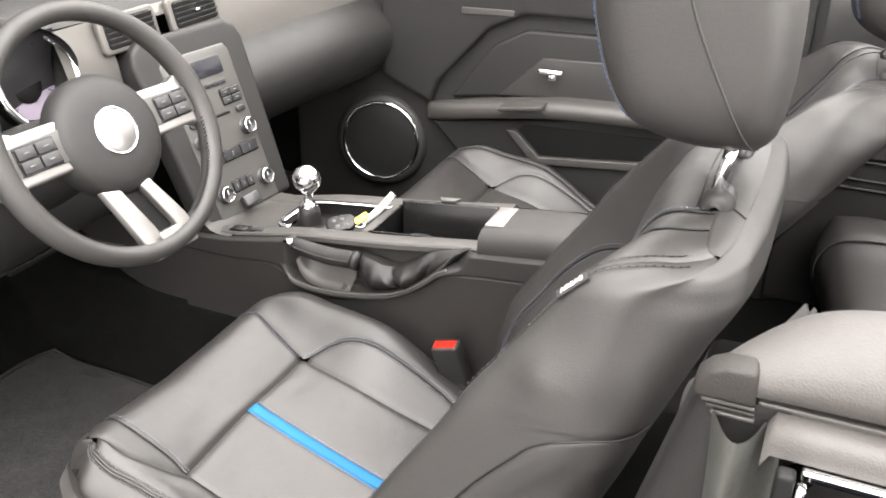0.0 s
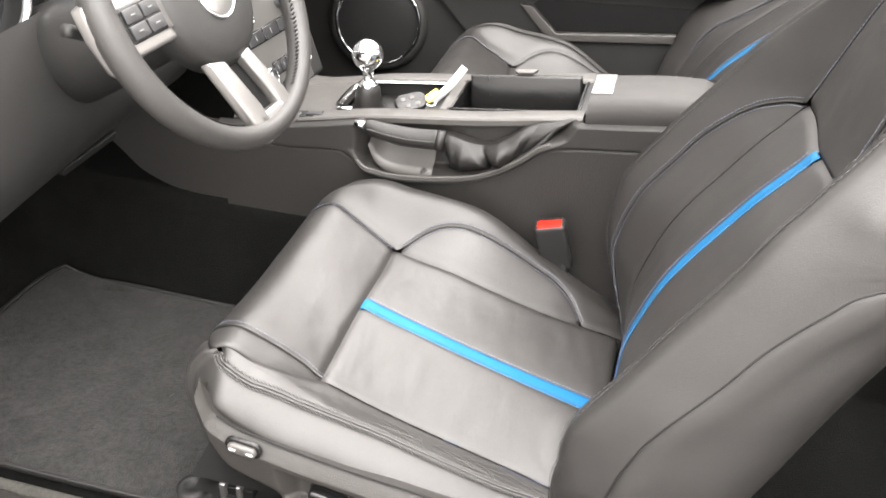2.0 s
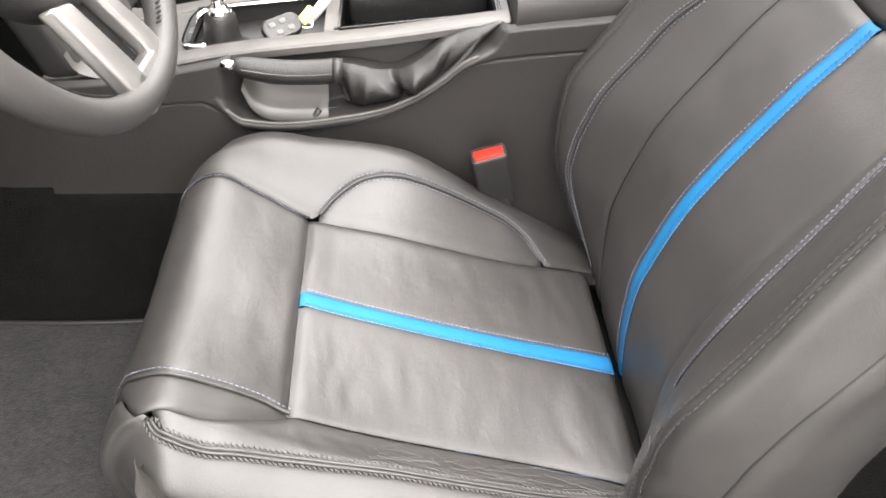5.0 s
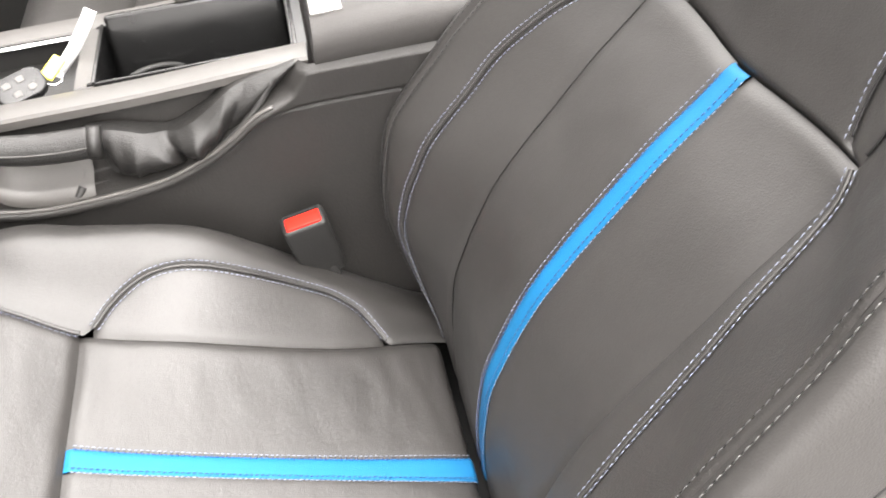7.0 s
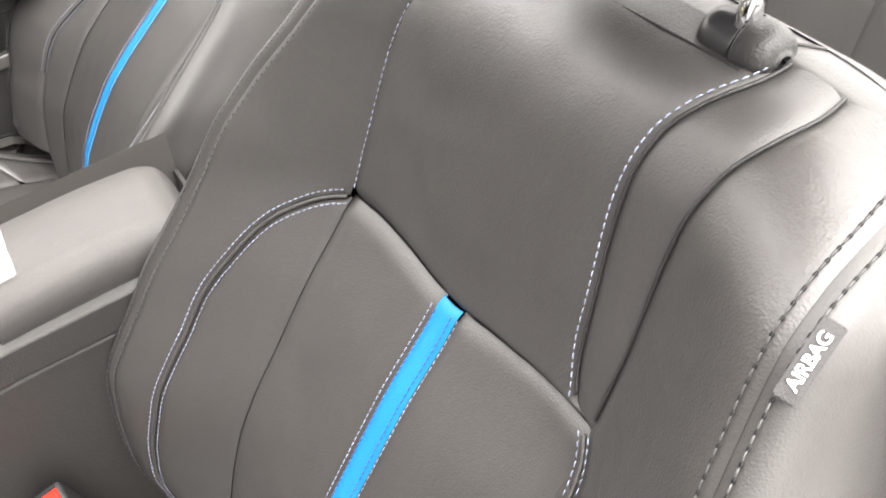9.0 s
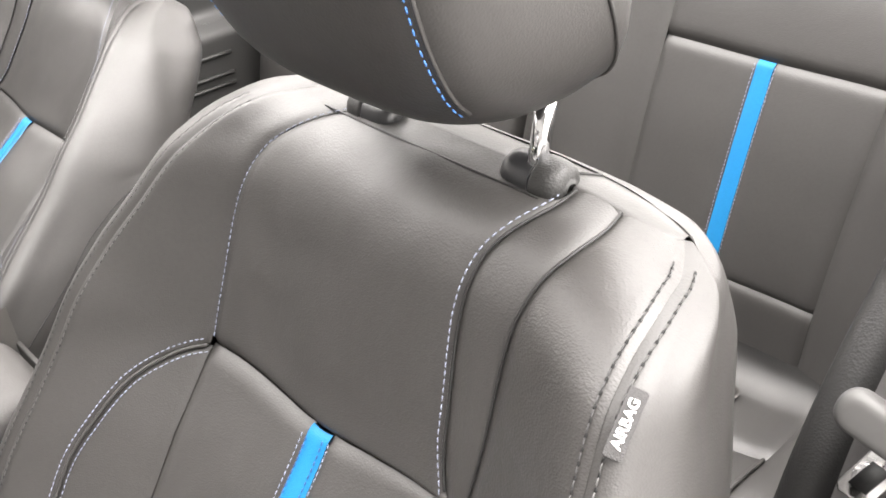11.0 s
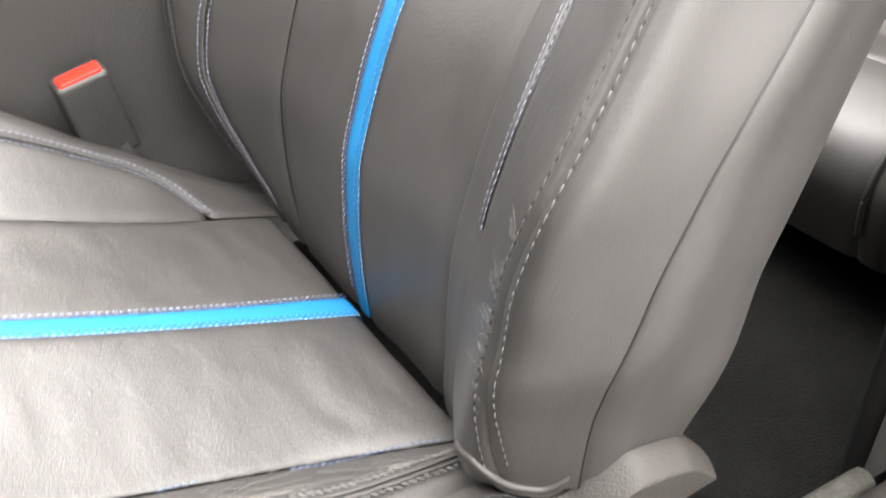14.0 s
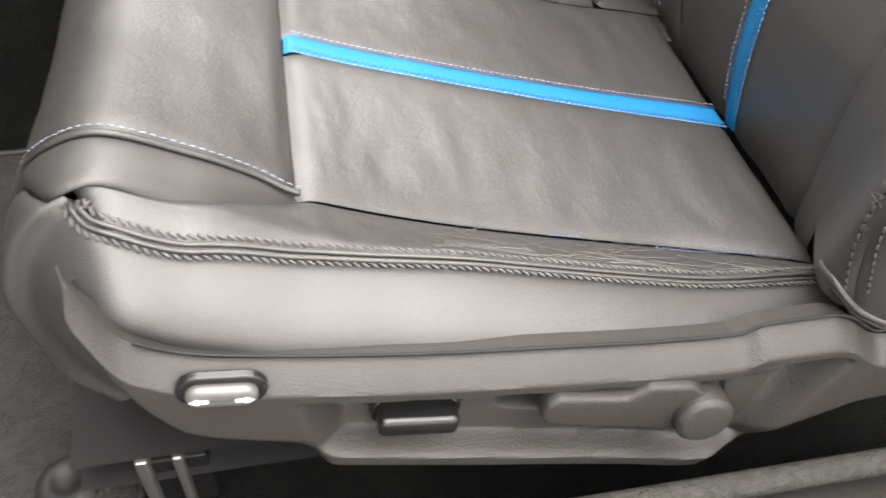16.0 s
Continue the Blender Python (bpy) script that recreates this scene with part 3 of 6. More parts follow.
    for s in (-1, 1):
        lo, hi = (arc_o, -1.0) if s < 0 else (1.0, arc)
        put("wing_panel", back.panel(lo, hi, -.03, .628, 22, 80, -1, sink=(.003, .003, 0, .002)), LEATHER)
        if s < 0:
            put("backrest_bolster", back.panel(crest_o, arc_o, .046, .63, 20, 90, -1, sink=(.003, .003, 0, 0)), LEATHER_WORN)
            put("backrest_bolster", back.panel(dark, arc_o, .63, 1.0, 12, 60, -1, sink=(.003, .003, 0, 0)), LEATHER)
            put("backrest_bolster", back.panel(crest_o, dark, .63, 1.0, 22, 60, -1, sink=(.0015, .003, 0, 0), wrinkle=creases(22, .0006, (1, 1, .7))), LEATHER_WORN)
        else:
            put("backrest_bolster", back.panel(arc, 2.0, -.03, 1.0, 26, 130, -1, sink=(.003, .003, 0, 0), wrinkle=soft_folds), LEATHER)
        t1, t2 = (lambda v: -tail(v), crest_o) if s < 0 else (2.0, tail)
        put("side_panel", back.panel(t1, t2, .046 if s < 0 else -.03, 1.0, 34, 110, -1, sink=(0, .0018, 0, 0) if s < 0 else (.003, 0, 0, 0), wrinkle=side_folds), LEATHER)
        b1, b2 = (-5.0, lambda v: -tail(v)) if s < 0 else (tail, 5.0)
        put("back_side_panel", back.panel(b1, b2, -.03, .6615, 24, 80, -1, sink=(0, .003, 0, 0)), LEATHER)
        put("back_shell", back.panel(5.0 if s > 0 else -6.0, 6.0 if s > 0 else -5.0, -.03, 1.0, 14, 60, -1, sink=(0, 0, 0, 0), wrinkle=broad), LEATHER)
    # stitching and piping on the backrest
    for s in (-1, 1):
        rows_ = arc_out_rows if s < 0 else arc_in_rows
        # below, the outer bolster folds over its seam
        u, v = fine([(s * a, b) for b, a in rows_[4 if s < 0 else 1:12]], 500)
        p, n = back.line(u, v, -1, 0.0)
        put("piping", tube(p + n * .0002, 0.0016, 6), LEATHER)
        for by in (-.0055, .0055):
            q, m = aside(p, n, by)
            put("stitching", stitch_row(q + m * .0006, m), THREAD, "pale blue-grey thread")
        u, v = fine([(s * a, b) for b, a in rows_[12:]], 340)
        p, n = back.line(u, v, -1, 0.0)
        q, m = aside(p, n, .004 * s)
        put("stitching", stitch_row(q + m * .0005, m), THREAD)
        if s < 0:
            vv = np.linspace(.085, .88, 60)
            path = [(float(a), float(b)) for a, b in zip(crest_o(vv), vv)] + [(-2.13, .905), (-2.19, .94), (-2.30, .965), (-2.46, .977), (-2.62, .985)]
            u, v = fine(path, 900)
        else:
            u, v = np.full(500, 2.0), np.linspace(.03, .955, 500)
        p, n = back.line(u, v, -1, 0)
        for k, by in enumerate((-.0065, .0065)):
            q, m = aside(p, n, by)
            put("stitching", stitch_row(q + m * .0003, m, pitch=.0075, length=.0046, wide=.0011), THREAD_DULL if k else THREAD_DARK)
            q, m = even(q, 900), even(m, 900)
            put("stitch_hole", stitch_row(q[4:] + m[4:] * .0002, m[4:], pitch=.0075, length=.0030, wide=.0017, high=.0002), BLACK, "dark needle hole line beside the thread")
    for s in (-1, 1):
        for by in (.0085, .0145):
            vv = np.linspace(.0, .625, 400)
            p, n = back.line(s * by / .147 + 0 * vv, vv, -1, 0)
            put("stitching", stitch_row(p + n * (.0004 if by > .012 else .0012), n, pitch=.0055, length=.0038, wide=.0011 if by > .012 else .0016), THREAD if by > .012 else THREAD_NAVY)
    for s in (-1, 1):
        vv = np.r_[np.linspace(-.03, .60, 120), np.linspace(.605, .6605, 120)]
        p, n = back.line(s * tail(vv), vv, -1, 0)
        put("seam_cord", tube(p - n * .0005, .0012, 6), POST, "dark seam between leather panels")
    for edge in (dark, arc_o):
        vv = np.linspace(.645, .999, 170)
        p, n = back.line(edge(vv), vv, -1, 0)
        put("seam_cord", tube(p - n * .0014, .0012, 6), POST, "dark seam between leather panels")
    p, n = back.line(np.linspace(-.97, .80, 140), np.full(140, .976), -1, 0)
    put("top_seam", tube(p - n * .0003, np.full(140, .0013) * np.sin(np.linspace(.12, np.pi - .12, 140)) ** .3, 6), POST, "dark seam along the top of the backrest")
    # headrest and its posts
    head_side = smooth_line([(.572, .948), (.53, .944), (.486, .948), (.446, .964), (.424, .995), (.408, 1.04), (.398, 1.09), (.396, 1.15), (.412, 1.205), (.45, 1.235), (.50, 1.24), (.545, 1.215), (.572, 1.16), (.585, 1.09), (.589, 1.03), (.588, .985), (.584, .960), (.572, .948)], 90)[:-1]
    head_side = head_side + np.array((-.014, -.008))
    head_mid = np.array((.486, 1.072))

    def head_ring(a, grow=1.0):
        shrink, yy = abs(math.cos(a)) ** .36, .121 * math.copysign(abs(math.sin(a)) ** .58, a)
        ring_ = head_mid + (head_side - head_mid) * shrink * grow
        return np.stack([ring_[:, 0], 0 * ring_[:, 0] + yy * grow - .029, ring_[:, 1]], 1)

    rows_h = np.array([head_ring(a) for a in np.linspace(-np.pi / 2, np.pi / 2, 70)])
    put("headrest", sheet(leant(rows_h), close_v=True, flip=True), LEATHER, "black leather headrest")
    side_ang = np.unwrap(np.arctan2(head_side[:, 1] - head_mid[1], head_side[:, 0] - head_mid[0]))
    side_r = np.linalg.norm(head_side - head_mid, axis=1)
    for s in (-1, 1):
        seam = leant(head_ring(s * .80, 1.0015))
        keep = (head_side[:, 0] < .47) & (head_side[:, 1] > .955)
        seam = seam[keep]
        put("headrest_seam", tube(seam, .0014, 6), LEATHER)
        out = seam - leant(np.array([[.484, -.029, 1.065]]))
        out /= np.linalg.norm(out, axis=1)[:, None]
        q = leant(head_ring(s * .74, 1.002))[keep]
        put("stitching", stitch_row(q + out * .0006, out), THREAD_BLUE)
        # the rear seam runs up the cheek
        back_seam = []
        for x, z in smooth_line([(.556, .943), (.532, .990), (.506, 1.040), (.488, 1.08), (.476, 1.125), (.474, 1.175)], 50):
            dx_, dz_ = x - head_mid[0], z - head_mid[1]
            k = int(np.argmin(np.abs(np.angle(np.exp(1j * (side_ang - math.atan2(dz_, dx_)))))))
            shrink = min(1.0, math.hypot(dx_, dz_) / side_r[k])
            a = math.acos(min(1.0, shrink ** (1 / .36)))
            back_seam.append((x, s * (.121 * math.sin(a) ** .58 + .0006) - .029, z))
        put("headrest_seam", tube(leant(np.array(back_seam)), .0012, 6), LEATHER)
    for s in (-1, 1):
        put("post", tube(leant(np.array([(.521, s * .077 - .024, .87), (.537, s * .077 - .024, .96)])), .0066, 16), CHROME, "chrome headrest post")
        # a lying rounded collar whose outer end is the release button
        def lying(k0, k1, rx, rz, grow):
            rows = []
            for k in np.linspace(k0, k1, 22):
                w = (1 - min(abs(k), 1.0) ** 5) ** .5 * grow
                rows.append([(.529 + rx * w * math.cos(a), s * (.076 + .026 * k) - .024, .886 + rz * max(w, .02) * math.sin(a)) for a in np.linspace(-.25, math.pi + .25, 22)])
            g = leant(np.array(rows))
            v_, f_ = sheet(g, flip=s < 0)
            m_ = len(rows[0])
            return v_, f_ + [tuple(range(m_)), tuple(reversed(range(len(v_) - m_, len(v_))))]

        put("collar", lying(-.98, .12, .0160, .0155, 1.0), PLASTIC_GLOSS, "smooth black headrest collar")
        put("release_button", lying(.18, .985, .0170, .0165, 1.0), PLASTIC_SOFT, "domed black release button")
    # the top closes between front and rear edge
    us_f, us_r = np.linspace(-3, 3, 121), np.r_[np.linspace(-3, -6, 61), np.linspace(6, 3, 61)]
    edge_f, edge_r = seat_back(us_f, np.full_like(us_f, 1.0)), seat_back(us_r, np.full_like(us_r, 1.0))
    cap_y = np.linspace(edge_f[:, 1].min() + .0005, edge_f[:, 1].max() - .0005, 70)
    at_y = lambda e: np.stack([np.interp(cap_y, np.maximum.accumulate(e[:, 1]), e[:, i]) for i in range(3)], 1)
    ef, er = at_y(edge_f), at_y(edge_r)
    cap = np.stack([ef * (1 - k) + er * k + np.array((0, 0, -.0008 + .0012 * math.sin(math.pi * k))) for k in np.linspace(0, 1, 7)], 0)
    under = at_y(seat_back(us_f, np.full_like(us_f, .955))) + np.array((0, 0, -.006))
    cap = np.concatenate([under[None], (ef + np.array((-.002, 0, -.004)))[None], cap], 0)
    put("top_cap", sheet(leant(cap), flip=True), LEATHER)
    # the outer panel seam crosses the top to the rear edge
    cross = np.array([[np.interp(-.104 - .022 * k / 6, cap_y, cap[2 + k, :, i]) for i in range(3)] for k in range(7)])
    cross = smooth_line(leant(cross), 60)
    put("seam_cord", tube(cross + np.array((0, 0, .0003)), .0012, 6), POST, "dark seam between leather panels")
    put("stitching", stitch_row(cross[:26] + np.array((0, .005, .0006)), np.tile((0, 0, 1.0), (26, 1))), THREAD_BLUE)
    # cushion
    roll_rows = [(0, .70), (.2, .70), (.255, .70), (.32, .79), (.375, .86), (.43, .90), (.47, .94), (.5, 1.0), (1.05, 1.0)]
    crease_rows = [(0, .72), (.2, .74), (.25, .79), (.27, .86), (.305, 1.12), (.32, 1.38), (.335, 1.64), (.36, 1.62), (.40, 1.46), (.435, 1.30), (.48, 1.12), (.515, 1.0), (1.05, 1.0)]
    lens_rows = [(.335, 1.66), (.345, 2.02), (.37, 2.20), (.42, 2.19), (.48, 2.06), (.55, 2.0), (1.05, 2.0)]
    edge_rows = crease_rows[:6] + lens_rows
    on = lambda rows: (lambda v: -keyed(rows, v)[..., 0])
    roll_edge = on(roll_rows) if side > 0 else -1
    put("front_roll", cush.panel(roll_edge, 1, .02, .5, 60, 60, -1, sink=(.004, .004, 0, .007), wrinkle=creases(30, .0010, (1, .5, 1))), LEATHER_WORN)
    if side > 0:
        put("roll_side", cush.panel(on(crease_rows), roll_edge, .02, .515, 24, 80, -1, sink=(.007, .003, 0, .002), wrinkle=creases(40, .0008, (.6, 1, 1))), LEATHER)
    shift = lambda v: .045 * (1 - np.clip((v - .5) / .45, 0, 1))
    cs_lo, cs_hi = (lambda v: shift(v) - .076), (lambda v: shift(v) + .076)
    folds = creases(34, .0011, (1.5, .5, 1))
    put("cushion_insert", cush.panel(-1, cs_lo, .5, .95, 30, 70, -1, sink=(.004, .0012, .006, .03), wrinkle=folds), LEATHER_WORN)
    put("cushion_insert", cush.panel(cs_hi, 1, .5, .95, 30, 70, -1, sink=(.0012, .006, .006, .03), wrinkle=folds), LEATHER_WORN)
    put("cushion_stripe", cush.panel(cs_lo, cs_hi, .5, .946, 8, 90, -1, sink=(.0012, .0012, .004, .012), soft=.003, wrinkle=folds), BLUE, "bright blue leather stripe along the cushion")
    arc_in = [(.515, 1.06), (.54, 1.3), (.58, 1.52), (.63, 1.64), (.7, 1.69), (.77, 1.74), (.81, 1.72), (.84, 1.54), (.858, 1.26), (.87, 1.03)]
    hump_s = lambda v: keyed(arc_in, v)[..., 0]
    put("bolster_inset", cush.panel(1.0, hump_s, .515, .87, 24, 60, -1, sink=(.005, .003, .002, .002)), LEATHER_WORN)
    edge_in = lambda v: np.where((v > .515) & (v < .87), hump_s(np.clip(v, .515, .87)), 1.0)
    put("cushion_bolster", cush.panel(edge_in, 4.0, .02, 1.03, 60, 120, -1, sink=(.004, 0, 0, 0), wrinkle=soft_folds), LEATHER)
    if side < 0:
        put("bolster_inset", cush.panel(lambda v: -hump_s(v), -1.0, .515, .87, 24, 60, -1, sink=(.003, .005, .002, .002)), LEATHER_WORN)
        q, m = cush.line(*(lambda w: (-w[0], w[1]))(fine([(a, b) for b, a in arc_in], 300)), -1)
        for by in (-.005, .005):
            q2, m2 = aside(q, m, by)
            put("stitching", stitch_row(q2 + m2 * .0006, m2), THREAD_DARK)
    if side > 0:
        put("cushion_bolster", cush.panel(on(lens_rows), on(crease_rows), .336, 1.03, 26, 150, -1, sink=(.003, .006, .004, 0), wrinkle=creases(60, .0014, (1, .6, 1))), LEATHER_WORN)
        put("cushion_bolster", cush.panel(-4.0, on(edge_rows), .02, 1.03, 34, 170, -1, sink=(0, .004, 0, 0), wrinkle=creases(10, .002, (1, 1, 1))), LEATHER)
    else:
        put("cushion_bolster", cush.panel(-2.0, lambda v: -edge_in(v), .02, 1.03, 16, 120, -1, sink=(.003, .003, 0, 0), wrinkle=creases(60, .0014, (1, .6, 1))), LEATHER_WORN)
        put("cushion_bolster", cush.panel(-4.0, -2.0, .02, 1.03, 34, 120, -1, sink=(0, .003, 0, 0), wrinkle=creases(10, .002, (1, 1, 1))), LEATHER)
    u, v = fine([(a, b) for b, a in arc_in], 400)
    p, n = cush.line(u, v, -1)
    put("piping", tube(p, .0016, 6), LEATHER)
    for by in (-.005, .005):
        q, m = aside(p, n, by)
        put("stitching", stitch_row(q + m * .0006, m), THREAD)
    if side > 0:
        u, v = fine([(-1.74, .3405), (-1.92, .339), (-2.12, .350), (-2.21, .38), (-2.19, .42), (-2.06, .48), (-2.0, .55), (-2.0, .75), (-2.0, .955)], 700)
    else:
        u, v = np.full(600, -2.0), np.linspace(.225, .955, 600)
    p, n = cush.line(u, v, -1)
    for by in (-.0065, .0055):
        q, m = aside(p, n, by)
        put("stitching", stitch_row(q + m * .0005, m, pitch=.0054, length=.0052, wide=.0021, high=.0012, slant=.55), THREAD_CORD)
    for by in (-.0024, .0018):
        q, m = aside(p, n, by)
        put("piping", tube(q, .0016, 6), LEATHER_WORN)
    for s in (-1, 1):
        vv = np.linspace(.2, .5, 200)
        edge = -roll_edge(vv) if s < 0 and side > 0 else 1.0 + 0 * vv
        p, n = cush.line(s * (edge - .04), vv, -1)
        put("stitching", stitch_row(p + n * .0004, n, pitch=.006, length=.004), THREAD)
        p, n = cush.line(s * edge, vv, -1)
        put("piping", tube(p - n * .0008, .0022, 6), LEATHER)
        for by in (.0095, .0135):
            vv = np.linspace(.505, .938, 300)
            p, n = cush.line(shift(vv) + s * by / .152, vv, -1)
            put("stitching", stitch_row(p + n * (.0008 if by > .012 else .0012), n, pitch=.0052, length=.0036, wide=.0011 if by > .012 else .0016), THREAD if by > .012 else THREAD_NAVY)
    if side > 0:
        # wear from getting in and out: fine pale scratches and loose blue thread on the outer bolsters
        rng = random.Random(4)
        for k in range(80):
            u0, v0 = -rng.uniform(1.05, 1.85), rng.uniform(.60, .92)
            du, dv = rng.choice((-1, 1)) * rng.uniform(.1, .45), rng.uniform(.03, .09)
            uu = np.clip(u0 + du * np.linspace(0, 1, 14) + .05 * np.sin(np.linspace(0, 2.5, 14) + k), -1.93, -1.02)
            p, n = cush.line(uu, np.clip(v0 + dv * np.linspace(0, 1, 14), .6, .955), -1, .0006)
            put("scratch", tube(p, rng.choice((.00016, .00024, .00034)), 4, flat=.5), SCRATCH, "pale scratch in the leather")
        for k in range(36):
            v0 = rng.uniform(.17, .40)
            u0 = float(crest_o(np.array(v0))) + rng.uniform(.04, .11)
            reach = rng.choice((.07, .10, .14, .22)) * rng.uniform(.6, 1.2)
            w = np.linspace(0, 1, 12)
            p, n = back.line(u0 + reach * w, v0 + rng.uniform(-.016, .022) * w + rng.uniform(-.008, .008) * np.sin(3.0 * w), -1, .0005)
            put("frayed_fibre", tube(p + n * (.0025 * rng.random() * w ** 2)[:, None], rng.choice((.00009, .00012, .00017)), 4), SCRATCH, "pale frayed leather fibre")
        for v0, v1 in ((.71, .735), (.80, .915)):
            vv = np.linspace(v0, v1, 100)
            p, n = cush.line(-1.06 - .03 * np.sin(vv * 40), vv, -1)
            put("stitching", stitch_row(p + n * .0003, n, pitch=.005, length=.0038, wide=.0011), THREAD_LOOSE, "loose blue thread")
    # hem at the foot of the backrest bolster
    hem_top = smooth_line([(-1.88, .082, 0), (-2.15, .090, 0), (-2.44, .070, 0), (-2.68, .053, 0), (-3.02, .048, 0), (-3.32, .068, 0)], 60)
    hem_low = smooth_line([(-1.92, .066, 0), (-2.31, .064, 0), (-2.54, .041, 0), (-2.77, .032, 0), (-3.07, .029, 0), (-3.32, .050, 0)], 60)
    strip = []
    for k, lift in ((0, -.001), (.06, .0014), (.3, .0020), (.52, .0017), (.56, .0009), (.62, .0019), (.9, .0014), (1, .0008), (1, -.006)):
        w = hem_top * (1 - k) + hem_low * k
        p, n = back.line(w[:, 0], w[:, 1], -1, lift)
        strip.append(p)
    put("hem", sheet(np.array(strip), flip=True), LEATHER_WORN, "folded leather hem")
    # tag on the outer side of the backrest
    p, n = back.line([-2.38], [.862], -1, .001)
    p2, _ = back.line([-2.42], [.90], -1, .001)
    along = Vector(p2[0] - p[0]).normalized()
    pose_tag = facing(Vector(p[0]), n[0], along)
    tagm = prism(rounded(.0105, .037, .0015), pose_tag, .0016, .0004)
    me = bpy.data.meshes.new("tmp")
    tagm.to_mesh(me)
    tagm.free()
    put("airbag_tag", ([tuple(q.co) for q in me.vertices], [tuple(q.vertices) for q in me.polygons]), CLOTH_TOP, "small black cloth tag with AIRBAG in white")
    bpy.data.meshes.remove(me)
    if side > 0:
        text = bpy.data.curves.new("tag_text", "FONT")
        text.body, text.size, text.align_x, text.align_y, text.extrude, text.offset = "AIRBAG", .0076, "CENTER", "CENTER", .0003, .00015
        tmp = new("tag_text", text)
        words = bpy.data.meshes.new_from_object(tmp)
        bpy.data.objects.remove(tmp)
        words.transform(pose(0, yc, 0) @ pose_tag @ pose(0, 0, .0022, 0, 0, 90))
        words.materials.append(WHITE_MARK)
        ob = new("tag_text", words)
        ob.parent = seat
        ob.matrix_parent_inverse = Matrix.Translation(seat.location).inverted()
    # side shield with the switches
    shield_top = [(-.268, .398), (-.261, .384), (-.245, .357), (-.212, .337), (-.174, .327), (-.074, .308), (-.007, .299), (.063, .290), (.112, .2865), (.128, .293), (.172, .2925), (.188, .287), (.201, .276), (.213, .269), (.227, .270), (.241, .280), (.253, .288), (.270, .295), (.305, .289), (.330, .270), (.344, .252)]
    shield_low = [(-.268, .372), (-.264, .335), (-.251, .308), (-.237, .277), (-.222, .256), (-.18, .238), (-.144, .226), (-.052, .2), (.05, .172), (.102, .156), (.17, .150), (.24, .165), (.30, .20), (.344, .244)]
    xs = np.r_[np.linspace(-.268, -.2, 30), np.linspace(-.197, .30, 170), np.linspace(.302, .344, 18)]
    q = np.linspace(0, 1, 74)
    X = xs[:, None] + 0 * q
    zt, zb = keyed(shield_top, xs)[:, 0][:, None], keyed(shield_low, xs)[:, 0][:, None]
    Z = zb + (zt - zb) * q
    step = lambda a, b, t: np.clip((t - a) / (b - a), 0, 1) ** 2 * (3 - 2 * np.clip((t - a) / (b - a), 0, 1))
    down, upw = zt - Z, Z - zb
    left = step(-.166, -.140, X - .35 * (.32 - Z) * .3)
    pocket = left * step(.020, .024, down) * (1 - step(.172, .196, X - (Z - .27) * .5)) * step(.018, .026, upw)
    slot = step(-.040, -.028, X) * (1 - step(.110, .122, X)) * step(-.040, -.033, -np.abs(Z - (.262 - .22 * (X - .04))))
    crest = keyed([(.06, .10), (.10, .165), (.215, .222), (.27, .247), (.344, .256)], X)[..., 0]
    Y = -.250 - .018 * np.clip(down / .013, 0, 1) ** .75
    Y = Y - .016 * step(.20, .275, X)
    Y = Y + .028 * pocket * (1 - .35 * step(.03, .09, down)) + .020 * slot * pocket
    Y = Y + .050 * np.clip((crest - Z) / .05, 0, 1) ** 1.3 * step(.06, .12, X)
    Y = Y + .040 * np.clip((.036 - upw) / .036, 0, 1) ** 1.5 * (1 - step(-.17, -.145, X))
    Y = Y + .010 * np.clip((.010 - upw) / .010, 0, 1) * step(-.17, -.145, X)
    Y = Y + .014 * (1 - step(-.272, -.240, X)) ** 1.5
    grid = np.stack([X, Y - .023, Z], -1)
    inner = grid.copy()
    inner[..., 1] = -.256 + .03 * step(.20, .24, X)
    inner[:, -1, 2] -= .006
    rim_top = np.stack([grid[:, -1], inner[:, -1]], 1)
    shield = put("side_shield", joined(sheet(grid, flip=False), sheet(rim_top, flip=False), sheet(np.stack([inner[:, 0], grid[:, 0]], 1)), sheet(np.stack([grid[-1], inner[-1]], 0)), sheet(np.stack([inner[0], grid[0]], 0))), PLASTIC, "grained charcoal plastic seat shield")
    sharp(shield, 40)

    # a black tube stands in for the shade in the gap above the shield
    put("gap_shade", tube(np.array([(x, -.2745, float(z) + .0030) for x, z in zip(xs[12:-34], zt[12:-34, 0])]), .0013, 6), BLACK, "black tube for the shaded gap between cushion and shield", shield)

    def boxed(pname, size, place, tilt, mat, parent, plabel="", bev=.004, outline=None):
        m = pose(place[0], place[1] - .023, place[2]) @ Matrix.Rotation(radians(tilt), 4, "Y") @ Matrix.Rotation(radians(90), 4, "X")
        bm = prism(outline or rounded(size[0], size[1], size[3] if len(size) > 3 else min(size[:2]) * .3), m, size[2], bev, 3)
        tmp = bpy.data.meshes.new("tmp")
        bm.to_mesh(tmp)
        bm.free()
        ob = put(pname, ([tuple(c.co) for c in tmp.vertices], [tuple(c.vertices) for c in tmp.polygons]), mat, plabel, parent)
        bpy.data.meshes.remove(tmp)
        return sharp(ob, 45)

    boxed("switch_well", (.049, .0245, .006, .0122), (-.199, -.2635, .3275), 8, GLOSS_BLACK, shield, "glossy black switch surround", .002)
    sw = boxed("lumbar_switch", (.038, .0145, .009, .0072), (-.199, -.2665, .3275), 8, SWITCH_GREY, shield, "grey rocker switch with white arrows", .004)
